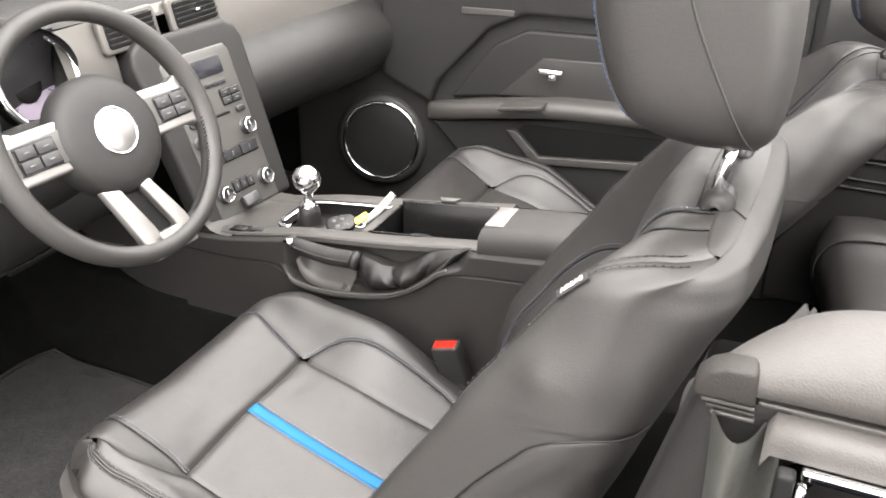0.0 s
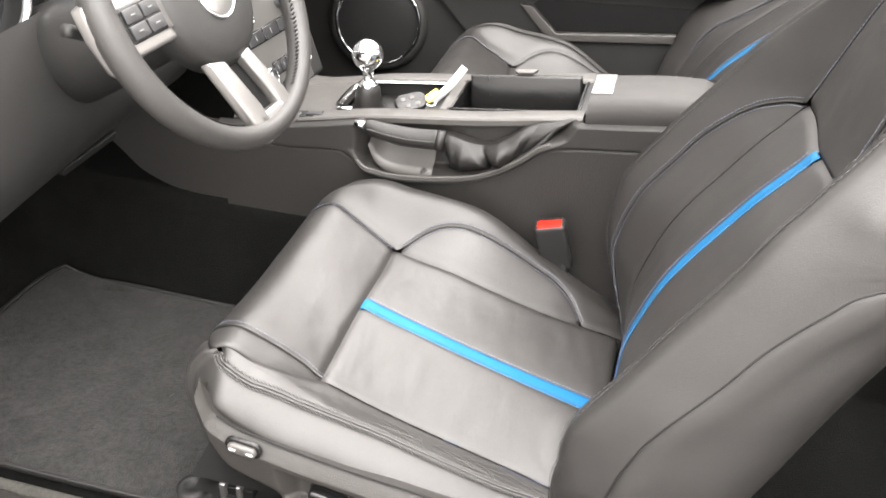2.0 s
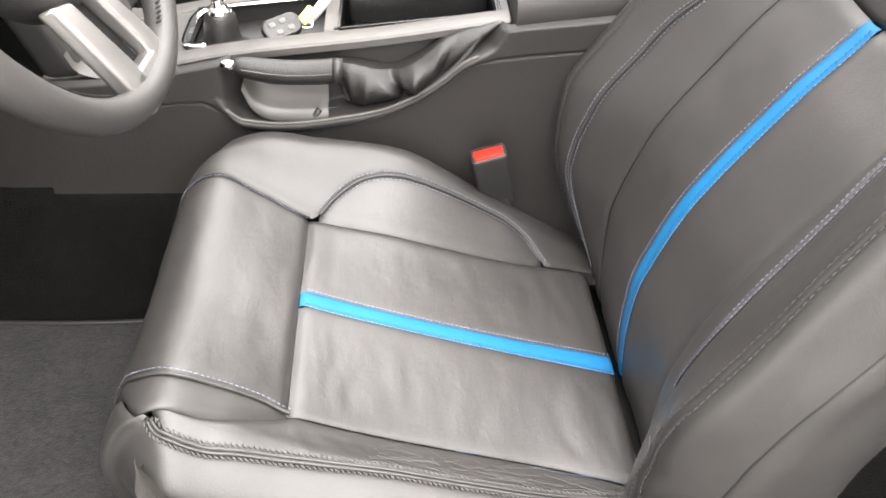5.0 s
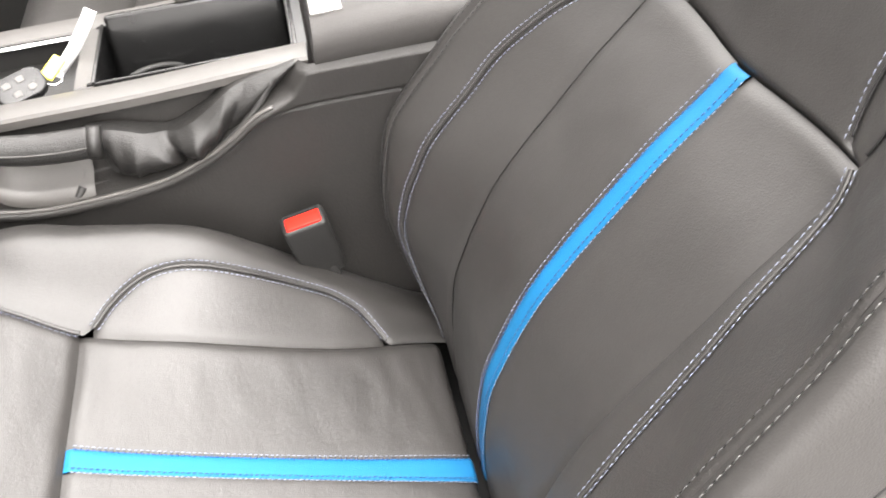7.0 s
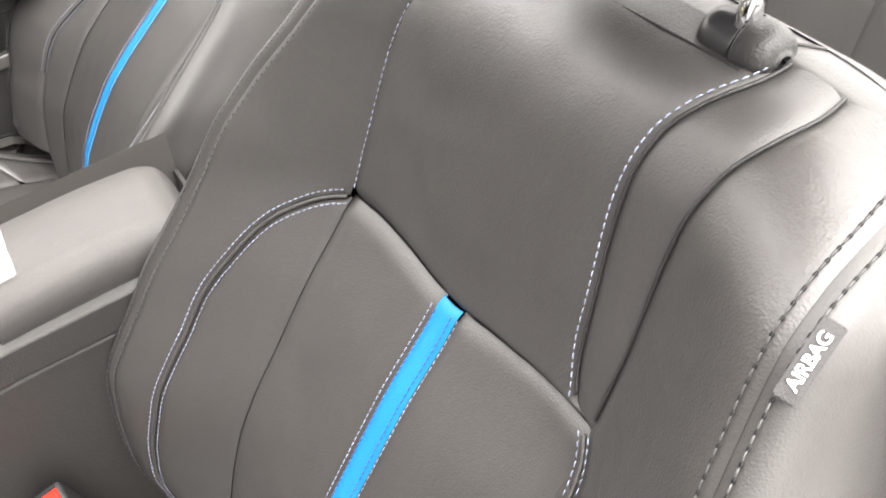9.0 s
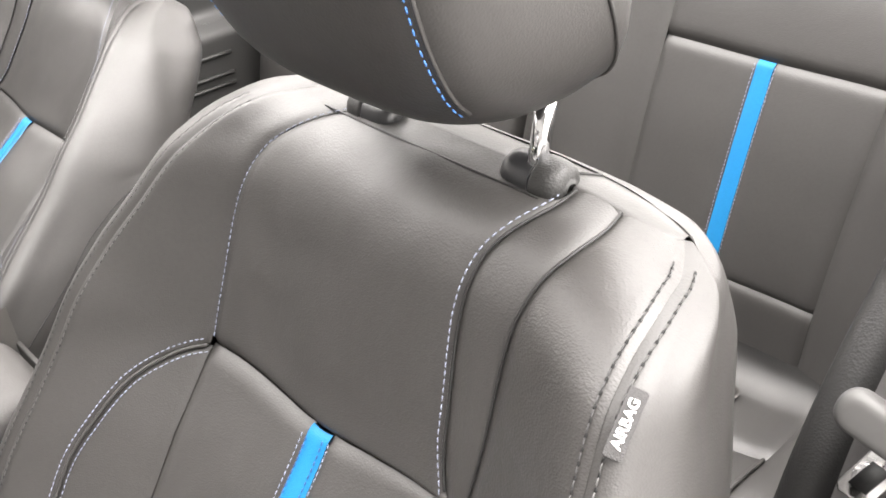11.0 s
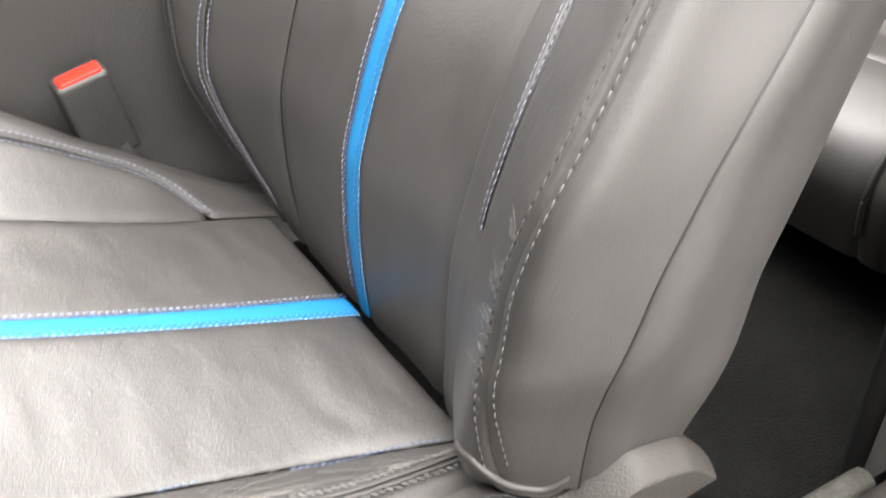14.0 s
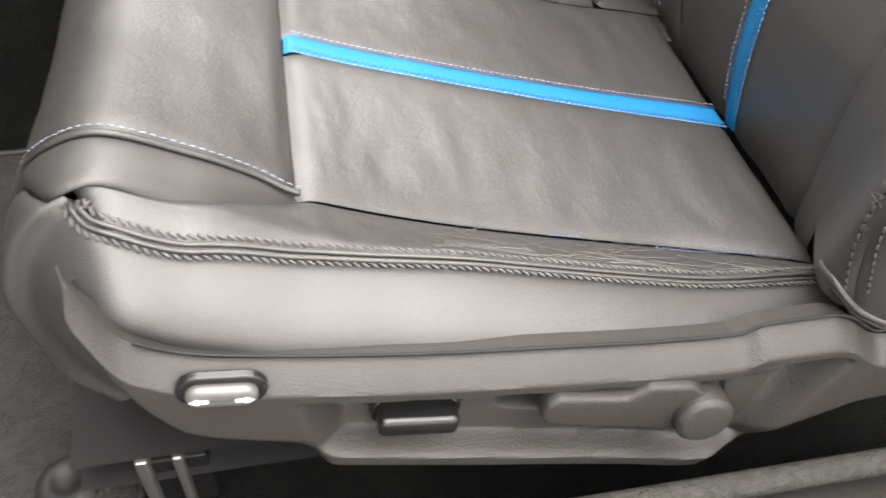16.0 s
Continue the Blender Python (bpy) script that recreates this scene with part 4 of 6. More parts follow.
    for s in (-1, 1):
        arrow = [(-.005, 0), (-.0005, -.0026), (-.0005, -.0012), (.0045, -.0012), (.0045, .0012), (-.0005, .0012), (-.0005, .0026)]
        boxed("arrow_mark", (0, 0, .0005), (-.199 + s * .0115, -.2757, .3275 - s * .0016), 8, WHITE_MARK, shield, "", 0, [(s * -a, b) for a, b in arrow][::s])
    boxed("switch_well", (.056, .021, .010, .007), (-.093, -.245, .262), 10, GLOSS_BLACK, shield, "glossy black switch surround", .002)
    boxed("seat_switch", (.050, .016, .020, .005), (-.093, -.250, .2645), 10, GLOSS_BLACK, shield, "black power seat switch", .005)
    boxed("recline_lever", (0, 0, .022), (0, -.252, 0), 0, PLASTIC, shield, "grey recliner lever", .004,
          [(-.016, .254), (-.019, .262), (-.016, .274), (-.008, .279), (.036, .268), (.050, .277), (.078, .272), (.104, .245), (.088, .222), (.0, .248)])
    pv = turned([(0, .0235), (.0150, .0235), (.0158, .0233), (.0188, .0205), (.0192, .0195), (.0192, .0), (.0192, -.02)], (.088, -.283, .241), (0, -1, .10))
    put("recline_knob", pv, PLASTIC, "round grey recliner pivot", shield)
    # seat frame and rails
    for yy in (-.165, .165):
        oy = yy - math.copysign(.050, -yy)
        for size, place, mat, lab in (((.56, .040, .030), (.04, yy, .105), PLASTIC_GLOSS, "black seat rail on the carpet"), ((.05, .024, .06), (-.264, oy * .94, .122), BLACK, "black rail end cover"),
                                      ((.009, .012, .075), (-.283, oy, .125), SILVER, "bare steel rail edge"), ((.007, .012, .075), (-.258, oy, .125), SILVER, "")):
            bm = block(size, pose(*place), .002)
            tmp = bpy.data.meshes.new("tmp")
            bm.to_mesh(tmp)
            bm.free()
            put("rail_edge" if mat is SILVER else "seat_rail", ([tuple(c.co) for c in tmp.vertices], [tuple(c.vertices) for c in tmp.polygons]), mat, lab)
            bpy.data.meshes.remove(tmp)
    pan = np.array([[(x, y, .20 - .03 * abs(y) / .2 - .0 * x) for y in np.linspace(-.22, .24, 8)] for x in np.linspace(-.33, .32, 8)])
    put("seat_pan", joined(sheet(pan, flip=True), sheet(pan - np.array((0, 0, .03)))), BLACK)
    return seat


driver_seat = front_seat("driver_seat", 0.0, 0.023, 1, "black leather sports seat with bright blue stripes and pale stitching")
passenger_seat = front_seat("passenger_seat", 0.02, 0.875, -1, "black leather passenger seat with a blue stripe", recline=15)


# ---- the car's floor and shell ----
def ease(a, b, t):
    s = np.clip((t - a) / (b - a), 0, 1)
    return s * s * (3 - 2 * s)


def floor_height(x, y):
    """Carpet: a flat floor, rising to the front, with a tunnel under the console and a sill at each side."""
    inset = ease(-.22, -.05, x)
    tunnel = ease(.27 + .063 * inset, .33 + .04 * inset, y) * (1 - ease(.52, .555, y))
    rear = ease(.50, .62, x)
    toe = ease(-.80, -1.15, x)
    return .085 + .215 * tunnel + .03 * rear + .42 * toe * 1.0


fx, fy = np.linspace(-1.1, 1.5, 110), np.linspace(-.33, 1.22, 90)
gx, gy = np.meshgrid(fx, fy, indexing="ij")
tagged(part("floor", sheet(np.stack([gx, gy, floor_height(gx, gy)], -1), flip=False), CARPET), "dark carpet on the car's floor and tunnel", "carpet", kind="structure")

# floor mat in the driver's footwell
mat_out = smooth_line([(-.86, -.16), (-.86, .22), (-.80, .265), (-.52, .262), (-.34, .262), (-.30, .22), (-.30, -.15), (-.33, -.2), (-.80, -.2), (-.86, -.16)], 60)[:-1]
driver_mat = thing("floor_mat", (-.58, .05, .086), "black carpet floor mat with a raised edge on the car floor", "floor mat")
mat_mesh = add("mat", prism([tuple(q) for q in mat_out], pose(0, 0, .087), .012, .004), MAT_CARPET, driver_mat)
for v in mat_mesh.data.vertices:
    v.co.z += max(0.0, float(floor_height(np.array(v.co.x), np.array(0.0))) - .085)
add("edging", tube(np.array([(a, b, .1 + max(0, float(floor_height(np.array(a), np.array(0.)) - .085))) for a, b in np.vstack([mat_out, mat_out[:1]])]), .004, 6), PLASTIC_SOFT, driver_mat, "stitched edge")
add("grommet", turned([(.0, .004), (.010, .004), (.011, .007), (.022, .006), (.026, 0)], (-.353, -.165, .099), (0, 0, 1)), POST, driver_mat, "round black fixing ring")

# sills and side walls of the body
for sill_x0, sill_x1 in ((-1.1, .2795), (.2825, 1.5)):
    tagged(part("sill", sheet(np.array([[(x, y, z) for y, z in smooth_line([(-.298, .085), (-.300, .15), (-.305, .178), (-.320, .196), (-.345, .203), (-.40, .20), (-.43, .17), (-.44, -.1), (-.44, -.31)], 40)] for x in np.linspace(sill_x0, sill_x1, 30)]), flip=False), PLASTIC), "grained black plastic door sill", "door sill", kind="structure")
edge_xs = np.linspace(-1.1, .5, 50)
tagged(part("sill_edge_trim", tube(np.array([(x, -.292, .168) for x in edge_xs]), .0115, 14), FELT), "grey felt-covered edging along the door sill", "edging", kind="structure")
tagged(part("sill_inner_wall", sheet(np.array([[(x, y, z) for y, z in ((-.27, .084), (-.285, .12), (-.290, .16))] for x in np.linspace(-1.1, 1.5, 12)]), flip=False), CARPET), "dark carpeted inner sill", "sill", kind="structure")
tagged(part("underbody", block((2.6, 1.7, .02), pose(.2, .44, .03), .004), BLACK, smooth=False), "black underbody sheet", "car floor", kind="structure")

# ---- centre console ----
console = thing("centre_console", (-.03, .44, .09), "charcoal centre console with open cup holder bin and padded lid", "console")
TOP = [(-.52, .462), (-.42, .468), (-.34, .481), (-.26, .497), (-.06, .521), (.10, .545), (.118, .547), (.42, .580)]
GROOVE = [(-.52, .428), (-.40, .428), (-.30, .436), (-.272, .424), (-.24, .401), (-.19, .396), (-.10, .407), (-.053, .418), (-.01, .438), (.026, .463), (.055, .488), (.075, .496), (.24, .515), (.42, .535)]
cx = np.linspace(-.52, .345, 250)
top, grv = keyed(TOP, cx)[:, 0], keyed(GROOVE, cx)[:, 0]
w = np.linspace(0, 1, 130)
Xc = cx[:, None] + 0 * w
Zc = .30 + (top[:, None] - .30) * w
Zc = np.where(w[None, :] < .02, .10, Zc)
over = Zc - grv[:, None]
inside = ease(.010, .024, over) * ease(-.268, -.238, Xc) * (1 - ease(.060, .085, Xc - (Zc - .5) * .6))
bezel = ease(.0, .004, over)
Yc = .327 + .004 * np.exp(-(over / .0016) ** 2) - .004 * bezel + .034 * inside + .010 * ease(.006, .0, top[:, None] - Zc)
Yc = Yc - .010 * ease(.012, .004, np.abs(over - .010)) * ease(-.285, -.25, Xc) * (1 - ease(.06, .10, Xc))
skin = sheet(np.stack([Xc, Yc, Zc], -1), flip=False)
add("side_skin", skin, CONSOLE_SHADED, console, "charcoal console side with a recess for the brake lever")
far = np.stack([Xc[:, ::6], .55 + 0 * Xc[:, ::6], Zc[:, ::6]], -1)
add("rear_end", block((.006, .222, .405), pose(.344, .439, .3125), .002), CONSOLE_SHADED, console)
add("far_side", sheet(far, flip=True), CONSOLE_GREY, console)


def top_strip(name, x0, x1, y0, y1, mat, dz=0.0, thick=.012, n=40, crown=.002, plabel=""):
    xs = np.linspace(x0, x1, n)
    z = keyed(TOP, xs)[:, 0] + dz
    prof = [(y0, -thick), (y0, -.003), (y0 + .003, 0), ((y0 + y1) / 2, crown), (y1 - .003, 0), (y1, -.003), (y1, -thick)]
    g = np.array([[(x, y, zz + d) for y, d in prof] for x, zz in zip(xs, z)])
    v, f = sheet(g, flip=False)
    k = len(prof)
    f = f + [tuple(range(k)), tuple(reversed(range(len(v) - k, len(v))))]
    return sharp(add(name, (v, f), mat, console, plabel), 30)


top_strip("near_rail", -.50, .112, .345, .382, CONSOLE_GREY, .001)
top_strip("far_rail", -.50, .112, .512, .552, CONSOLE_GREY, .001)
top_strip("front_plate", -.50, -.318, .380, .514, CONSOLE_GREY, -.001)
top_strip("divider", -.132, -.112, .380, .514, CONSOLE_GREY, .002)
top_strip("rear_bridge", .098, .114, .380, .514, PLASTIC_GLOSS, -.003)
add("shifter_tray", block((.20, .14, .006), pose(-.222, .447, .470, 0, -6.5, 0), .002), PLASTIC_SOFT, console)
add("tray_wall", block((.20, .004, .03), pose(-.222, .513, .486, 0, -6.5, 0), .001), PLASTIC_SOFT, console)
# chrome trim round the gear lever
trim = smooth_line([(-.130, .503, .513), (-.22, .504, .503), (-.295, .503, .494), (-.318, .488, .490), (-.322, .45, .489), (-.320, .40, .489), (-.308, .386, .4905), (-.29, .384, .4925)], 60)
add("chrome_trim", tube(trim, .0068, 10, flat=.28), CHROME, console, "bright chrome trim round the gear lever")
# open bin
for size, place in (((.218, .004, .10), (-.005, .384, .480)), ((.218, .004, .10), (-.005, .510, .480)), ((.004, .13, .10), (-.112, .447, .47)), ((.004, .13, .11), (.102, .447, .49)), ((.22, .13, .004), (-.005, .447, .436))):
    add("bin_wall", block(size, pose(*place, 0, -6.5 if size[0] > .1 else 0, 0), .001), GLOSS_BLACK, console, "glossy black bin wall")
add("bin_door", block((.20, .012, .074), pose(-.004, .498, .508, -12, -6.5, 0), .005), GLOSS_BLACK, console, "tipped-up black bin door")
add("bin_latch", prism([(-.022, 0), (.022, 0), (.014, -.012), (-.014, -.012)], pose(-.01, .515, .546, 8, -6.5, 0), .006, .001), CONSOLE_GREY, console, "small grey latch tab")
for ring_x in (-.055, .048):
    add("cup_ring", ring((ring_x, .44, .478), (-.11, 0, 1), .040, .0035, 40, 8), PLASTIC_SOFT, console)
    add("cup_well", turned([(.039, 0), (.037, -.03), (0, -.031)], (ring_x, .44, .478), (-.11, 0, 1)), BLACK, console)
# padded lid
lid_xs = np.r_[np.linspace(.118, .28, 40), np.linspace(.283, .322, 24)]
lid_prof = [(.334, -.040), (.331, -.034), (.331, -.018), (.334, -.006), (.341, .000), (.352, .0035), (.358, .0028), (.362, .0042), (.40, .0065), (.435, .0045), (.454, -.001), (.464, -.009), (.468, -.020), (.469, -.045)]
lid_z = keyed([(.118, .580), (.16, .587), (.25, .597), (.285, .598), (.305, .592), (.316, .578), (.322, .556)], lid_xs)[:, 0]
lid_g = np.array([[(x, y, z + d) for y, d in lid_prof] for x, z in zip(lid_xs, lid_z)])
lv, lf = sheet(lid_g, flip=False)
lf = lf + [tuple(range(len(lid_prof))), tuple(reversed(range(len(lv) - len(lid_prof), len(lv))))]
lid = sharp(add("lid", (lv, lf), LID_VINYL, console, "padded charcoal console lid"), 50)
add("lid_clip", block((.034, .078, .006), pose(.136, .400, .5875, 0, -7, 0), .002), SILVER, lid, "silver latch plate")
add("switch_strip", block((.082, .022, .003), pose(-.372, .364, keyed(TOP, [-.372])[0, 0] + .002, 0, -6, 0), .001), GLOSS_BLACK, console, "black switch strip")
for sx in (-.392, -.352):
    add("console_switch", block((.030, .015, .006), pose(sx, .363, keyed(TOP, [sx])[0, 0] + .002, 0, -7, 0), .0015), PLASTIC_GLOSS, console, "small black push switch")
add("bezel_rim", tube(np.array([(a, .318, b + .0135) for a, b in zip(np.linspace(-.262, .07, 80), keyed(GROOVE, np.linspace(-.262, .07, 80))[:, 0])]), .0028, 8), CONSOLE_GREY, console)
ledge_in = smooth_line([(-.236, .350, .480), (-.222, .352, .458), (-.195, .353, .449), (-.128, .353, .450)], 30)
ledge_mid = smooth_line([(-.238, .334, .466), (-.224, .333, .440), (-.195, .333, .427), (-.128, .333, .427)], 30)
ledge_out = smooth_line([(-.240, .321, .458), (-.226, .319, .428), (-.196, .318, .414), (-.128, .318, .413)], 30)
add("inner_ledge", sheet(np.stack([ledge_in, .5 * (ledge_in + ledge_mid) + np.array((0, .004, -.004)), ledge_mid, ledge_out, ledge_out + np.array((0, .010, -.008))], 1), flip=False), CONSOLE_GREY, console, "satin tray under the brake grip")

# the console's side runs on forward under the dash
front_low = [(-.98, .47), (-.85, .435), (-.748, .381), (-.688, .327), (-.617, .302), (-.518, .296), (-.50, .296)]
fs_x = np.linspace(-.98, -.518, 40)
fs_low = keyed(front_low, fs_x)[:, 0]
add("front_side", sheet(np.array([[(x, .327 + .004 * (1 - k), z + (.462 - z) * k) for k in np.linspace(0, 1, 8)] for x, z in zip(fs_x, fs_low)]), flip=False), CONSOLE_SHADED, console, "charcoal console side under the dash")

# parking brake
brake = thing("parking_brake", (-.05, .335, .43), "black leather parking brake lever lying in the console recess", "hand brake")
grip = np.linspace(0, 1, 40)
grip_line = np.array([(-.245 + .128 * s, .322 + .002 * s, .493 - .008 * s - .006 * math.sin(3.1 * s)) for s in grip])
grip_r = keyed([(0, .0085), (.05, .0118), (.2, .0142), (.6, .0158), (1, .0160)], grip)[:, 0]
add("grip", tube(grip_line, grip_r, 20, flat=1.05), SOFT_HIDE, brake, "black leather grip")
add("button", tube(np.array([(-.262, .3215, .4945), (-.243, .3215, .493)]), .0068, 16), CHROME, brake, "chrome release button")
add("seam", tube(grip_line[3:] + np.array((0, -.0152, .003)), .0012, 6), LEATHER, brake)
add("collar", tube(np.array([(-.119, .323, .485), (-.107, .323, .484)]), .0175, 20), SOFT_HIDE, brake)
bx = np.linspace(-.126, .098, 90)
boot_top = keyed([(-.126, .490), (-.105, .491), (-.085, .489), (-.045, .482), (-.012, .496), (.033, .527), (.069, .538), (.098, .546)], bx)[:, 0][:, None]
boot_low = keyed([(-.126, .466), (-.113, .458), (-.102, .434), (-.084, .430), (-.025, .446), (.008, .458), (.041, .488), (.078, .523), (.098, .543)], bx)[:, 0][:, None]
bw = np.linspace(0, 1, 44)[None, :]
BX, BZ = bx[:, None] + 0 * bw, boot_low + (boot_top - boot_low) * bw
belly = keyed([(-.126, .016), (-.10, .024), (-.06, .034), (-.02, .036), (.03, .026), (.07, .014), (.098, .004)], bx)[:, 0][:, None]


def fold(x0, z0, x1, z1, depth, wide):
    """A crease along a line, deepest at its foot."""
    d = np.array((x1 - x0, z1 - z0))
    length = np.linalg.norm(d)
    d = d / length
    along = ((BX - x0) * d[0] + (BZ - z0) * d[1]) / length
    off = (BX - x0) * -d[1] + (BZ - z0) * d[0]
    return depth * np.clip(1 - np.abs(off) / (wide * (.4 + np.clip(along, 0, 1))), 0, 1) * np.clip(1.25 - along, 0, 1) * np.clip(1 + along * 6, 0, 1)


BY = .344 - belly * np.sin(np.pi * (.06 + .86 * bw)) ** .6
BY = BY + fold(-.022, .446, -.050, .486, .020, .012) - fold(-.010, .452, -.014, .498, .009, .014) + fold(-.100, .440, -.112, .484, .010, .009) + fold(.012, .462, .046, .534, .011, .014) - fold(-.078, .434, -.074, .482, .006, .012)
boot_grid = np.stack([BX, BY, BZ], -1)
rear_grid = boot_grid.copy()
rear_grid[..., 1] = .352
add("boot", joined(sheet(boot_grid, flip=False), sheet(np.stack([boot_grid[:, -1], rear_grid[:, -1]], 1)), sheet(np.stack([rear_grid[:, 0], boot_grid[:, 0]], 1))), SOFT_HIDE, brake, "crumpled soft black leather boot")
skirt = smooth_line([(-.140, .330, .425), (-.145, .322, .410), (-.09, .320, .416), (-.03, .320, .438), (.02, .322, .472), (.05, .326, .500), (.072, .335, .53)], 50)
add("boot_frame", tube(skirt, .0045, 8), PLASTIC_SOFT, brake, "black boot frame")
base = np.stack([skirt, skirt + np.array((0.004, .02, .012))], 1)
add("boot_skirt", sheet(base, flip=True), LEATHER, brake)

# gear lever
gear = thing("gear_lever", (-.277, .432, .47), "gear lever with a chrome ball knob and black leather boot", "gear lever")
gb = np.array([[(-.277 + r * (math.cos(a) * 1.0) * (1 + .05 * math.sin(4 * a + 20 * h)), .432 + r * math.sin(a) * (1 + .05 * math.sin(3 * a + 25 * h)), .472 + h) for a in np.linspace(0, 2 * np.pi, 36, endpoint=False)]
               for r, h in ((.042, -.004), (.030, .001), (.0255, .006), (.0235, .014), (.0232, .022), (.0215, .032), (.0205, .041), (.017, .046))])
add("boot", sheet(gb, False, True, flip=False), SOFT_HIDE, gear, "gathered black leather boot")
add("shaft", turned([(.0165, .040), (.0165, .047), (.013, .051), (.0095, .055), (.009, .068), (.012, .074), (.0125, .08)], (-.277, .432, .474), (0, 0, 1)), CHROME, gear, "chrome collar and shaft")
add("knob", turned([(.0005, -.0275)] + [(.0275 * math.cos(a), .0275 * math.sin(a)) for a in np.linspace(-1.35, 1.5, 20)] + [(.0, .0275)], (-.277, .432, .574), (0, 0, 1)), CHROME, gear, "polished chrome ball knob")

# car key with its tag, in the tray
key = thing("car_key", (-.19, .405, .476), "black remote car key with a yellow tag lying in the tray", "key")
kp = pose(-.192, .412, .500, 38, -10, 28)
add("fob", prism(rounded(.056, .034, .014), kp, .014, .004), GLOSS_BLACK, key, "black key fob with grey buttons")
for kx, ky in ((-.012, .006), (.004, .007), (-.006, -.007), (.011, -.006)):
    add("fob_button", prism(rounded(.009, .007, .002), kp @ pose(kx, ky, .0135), .0015, .0005), CONSOLE_GREY, key)
add("key_ring", ring((-.160, .425, .507), (.3, -.5, .8), .010, .0011, 28, 6), CHROME, key)
add("yellow_tag", block((.030, .014, .004), kp @ pose(.040, .004, .008, 0, 10, 30), .001), YELLOW, key, "yellow plastic tag")
strip = smooth_line([(-.158, .43, .505), (-.14, .446, .520), (-.125, .462, .538), (-.113, .475, .556)], 20)
add("paper_tag", sheet(np.stack([strip + np.array((-.006, 0, .003)), strip + np.array((.006, -.002, -.003)), strip + np.array((.0062, -.0012, -.0022)), strip + np.array((-.0058, .0008, .0038))], 1), close_v=True), WHITE_MARK, key, "white paper strip")

# belt buckle beside the driver's cushion
buckle = thing("belt_buckle", (.10, .285, .30), "black seat belt buckle with a red button beside the seat cushion", "belt buckle")
bp = pose(.096, .284, .346, 8, -14, 4)
add("body", block((.050, .030, .090), bp, .007, 4), PLASTIC_SOFT, buckle, "dark grey buckle body")
add("button", block((.040, .018, .006), bp @ pose(0, -.003, .0440), .002), RED, buckle, "red release button")
add("slot", block((.040, .004, .006), bp @ pose(0, .0095, .0435), .001), BLACK, buckle)
add("stalk", block((.034, .016, .12), pose(.115, .283, .265, 0, -14, 0), .004), PLASTIC_SOFT, buckle)


# ---- steering wheel ----
WC, WR = Vector((-.350, .030, .786)), .186
wn = Vector((math.cos(radians(26)) * math.cos(radians(-4)), math.sin(radians(-4)) * .9, math.sin(radians(26)))).normalized()
wm = facing(WC, wn)
wheel = thing("steering_wheel", tuple(WC - wn * .06), "three-spoke steering wheel with leather rim and silver spokes", "steering wheel")


def on_wheel(a, b, c=0.0):
    return wm @ Vector((a, b, c))


rim = []
for a in np.linspace(0, 2 * np.pi, 96, endpoint=False):
    fat = .0165 + .0015 * math.cos(2 * a)
    rim.append([on_wheel((WR + fat * math.cos(b)) * math.cos(a), (WR + fat * math.cos(b)) * math.sin(a), fat * 1.05 * math.sin(b)) for b in np.linspace(0, 2 * np.pi, 16, endpoint=False)])
add("rim", sheet(np.array(rim), True, True, flip=False), LEATHER, wheel, "black leather wheel rim")
hub = [(0, .016), (.045, .0155), (.072, .012), (.085, .005), (.092, -.006), (.093, -.03), (.07, -.06)]
add("airbag_cover", turned(hub, WC, wn, 56), PLASTIC_SOFT, wheel, "round black airbag cover")
add("emblem_plate", turned([(0, .0190), (.030, .0183), (.034, .0160), (.034, .012)], WC, wn, 48), SILVER, wheel, "plain round silver badge")
add("emblem_ring", ring(WC + wn * .0162, wn, .0345, .0022, 48, 8), CHROME, wheel)


def spoke(outline, c0, c1, mat, plabel="", bev=.004):
    return add("spoke", prism(outline, wm @ pose(0, 0, c0), c1, bev, 3), mat, wheel, plabel)


for s in (-1, 1):
    spoke([(s * .072, -.030), (s * .158, -.030), (s * .184, -.044), (s * .197, -.030), (s * .203, .010), (s * .200, .045), (s * .162, .052), (s * .145, .044), (s * .070, .044)], -.022, .022, SILVER, "satin silver spoke", .006)
    add("switch_panel", prism([(s * .078, -.016), (s * .168, -.014), (s * .178, .010), (s * .170, .028), (s * .078, .031)], wm @ pose(0, 0, -.001), .004, .001), SWITCH_GREY, wheel, "grey switch panel")
    add("switch_block", prism(rounded(.066, .042, .004), wm @ pose(s * .128, .006, .0015), .003, .001), GLOSS_BLACK, wheel, "black switch block")
    for kx in (.112, .144):
        for ky in (-.0035, .0155):
            add("switch", prism(rounded(.029, .0165, .002), wm @ pose(s * kx, ky, .003), .0045, .001), PLASTIC_GLOSS, wheel, "black push switch with pale marks")
            add("switch_mark", prism(rounded(.008, .0016, .0007), wm @ pose(s * kx, ky, .0076), .0003), DIM_MARK, wheel)
# stitched seam inside the rim
for a0, a1 in ((-65, -8), (188, 245)):
    angles = np.radians(np.linspace(a0, a1, 120))
    places = np.array([on_wheel((WR - .0150) * math.cos(a), (WR - .0150) * math.sin(a), .0085) for a in angles])
    normals = np.array([(on_wheel((WR - .030) * math.cos(a), (WR - .030) * math.sin(a), .018) - on_wheel(WR * math.cos(a), WR * math.sin(a))).normalized() for a in angles])
    add("rim_stitching", stitch_row(places + normals * .0006, normals, pitch=.0062, length=.0045, wide=.0035, high=.0007, slant=.9), BLACK, wheel, "black cross stitching on the rim")
spoke([(-.066, -.072), (-.034, -.080), (-.008, -.150), (.002, -.190), (-.034, -.192), (-.042, -.155)], -.010, .018, SILVER, "satin silver lower spoke", .005)
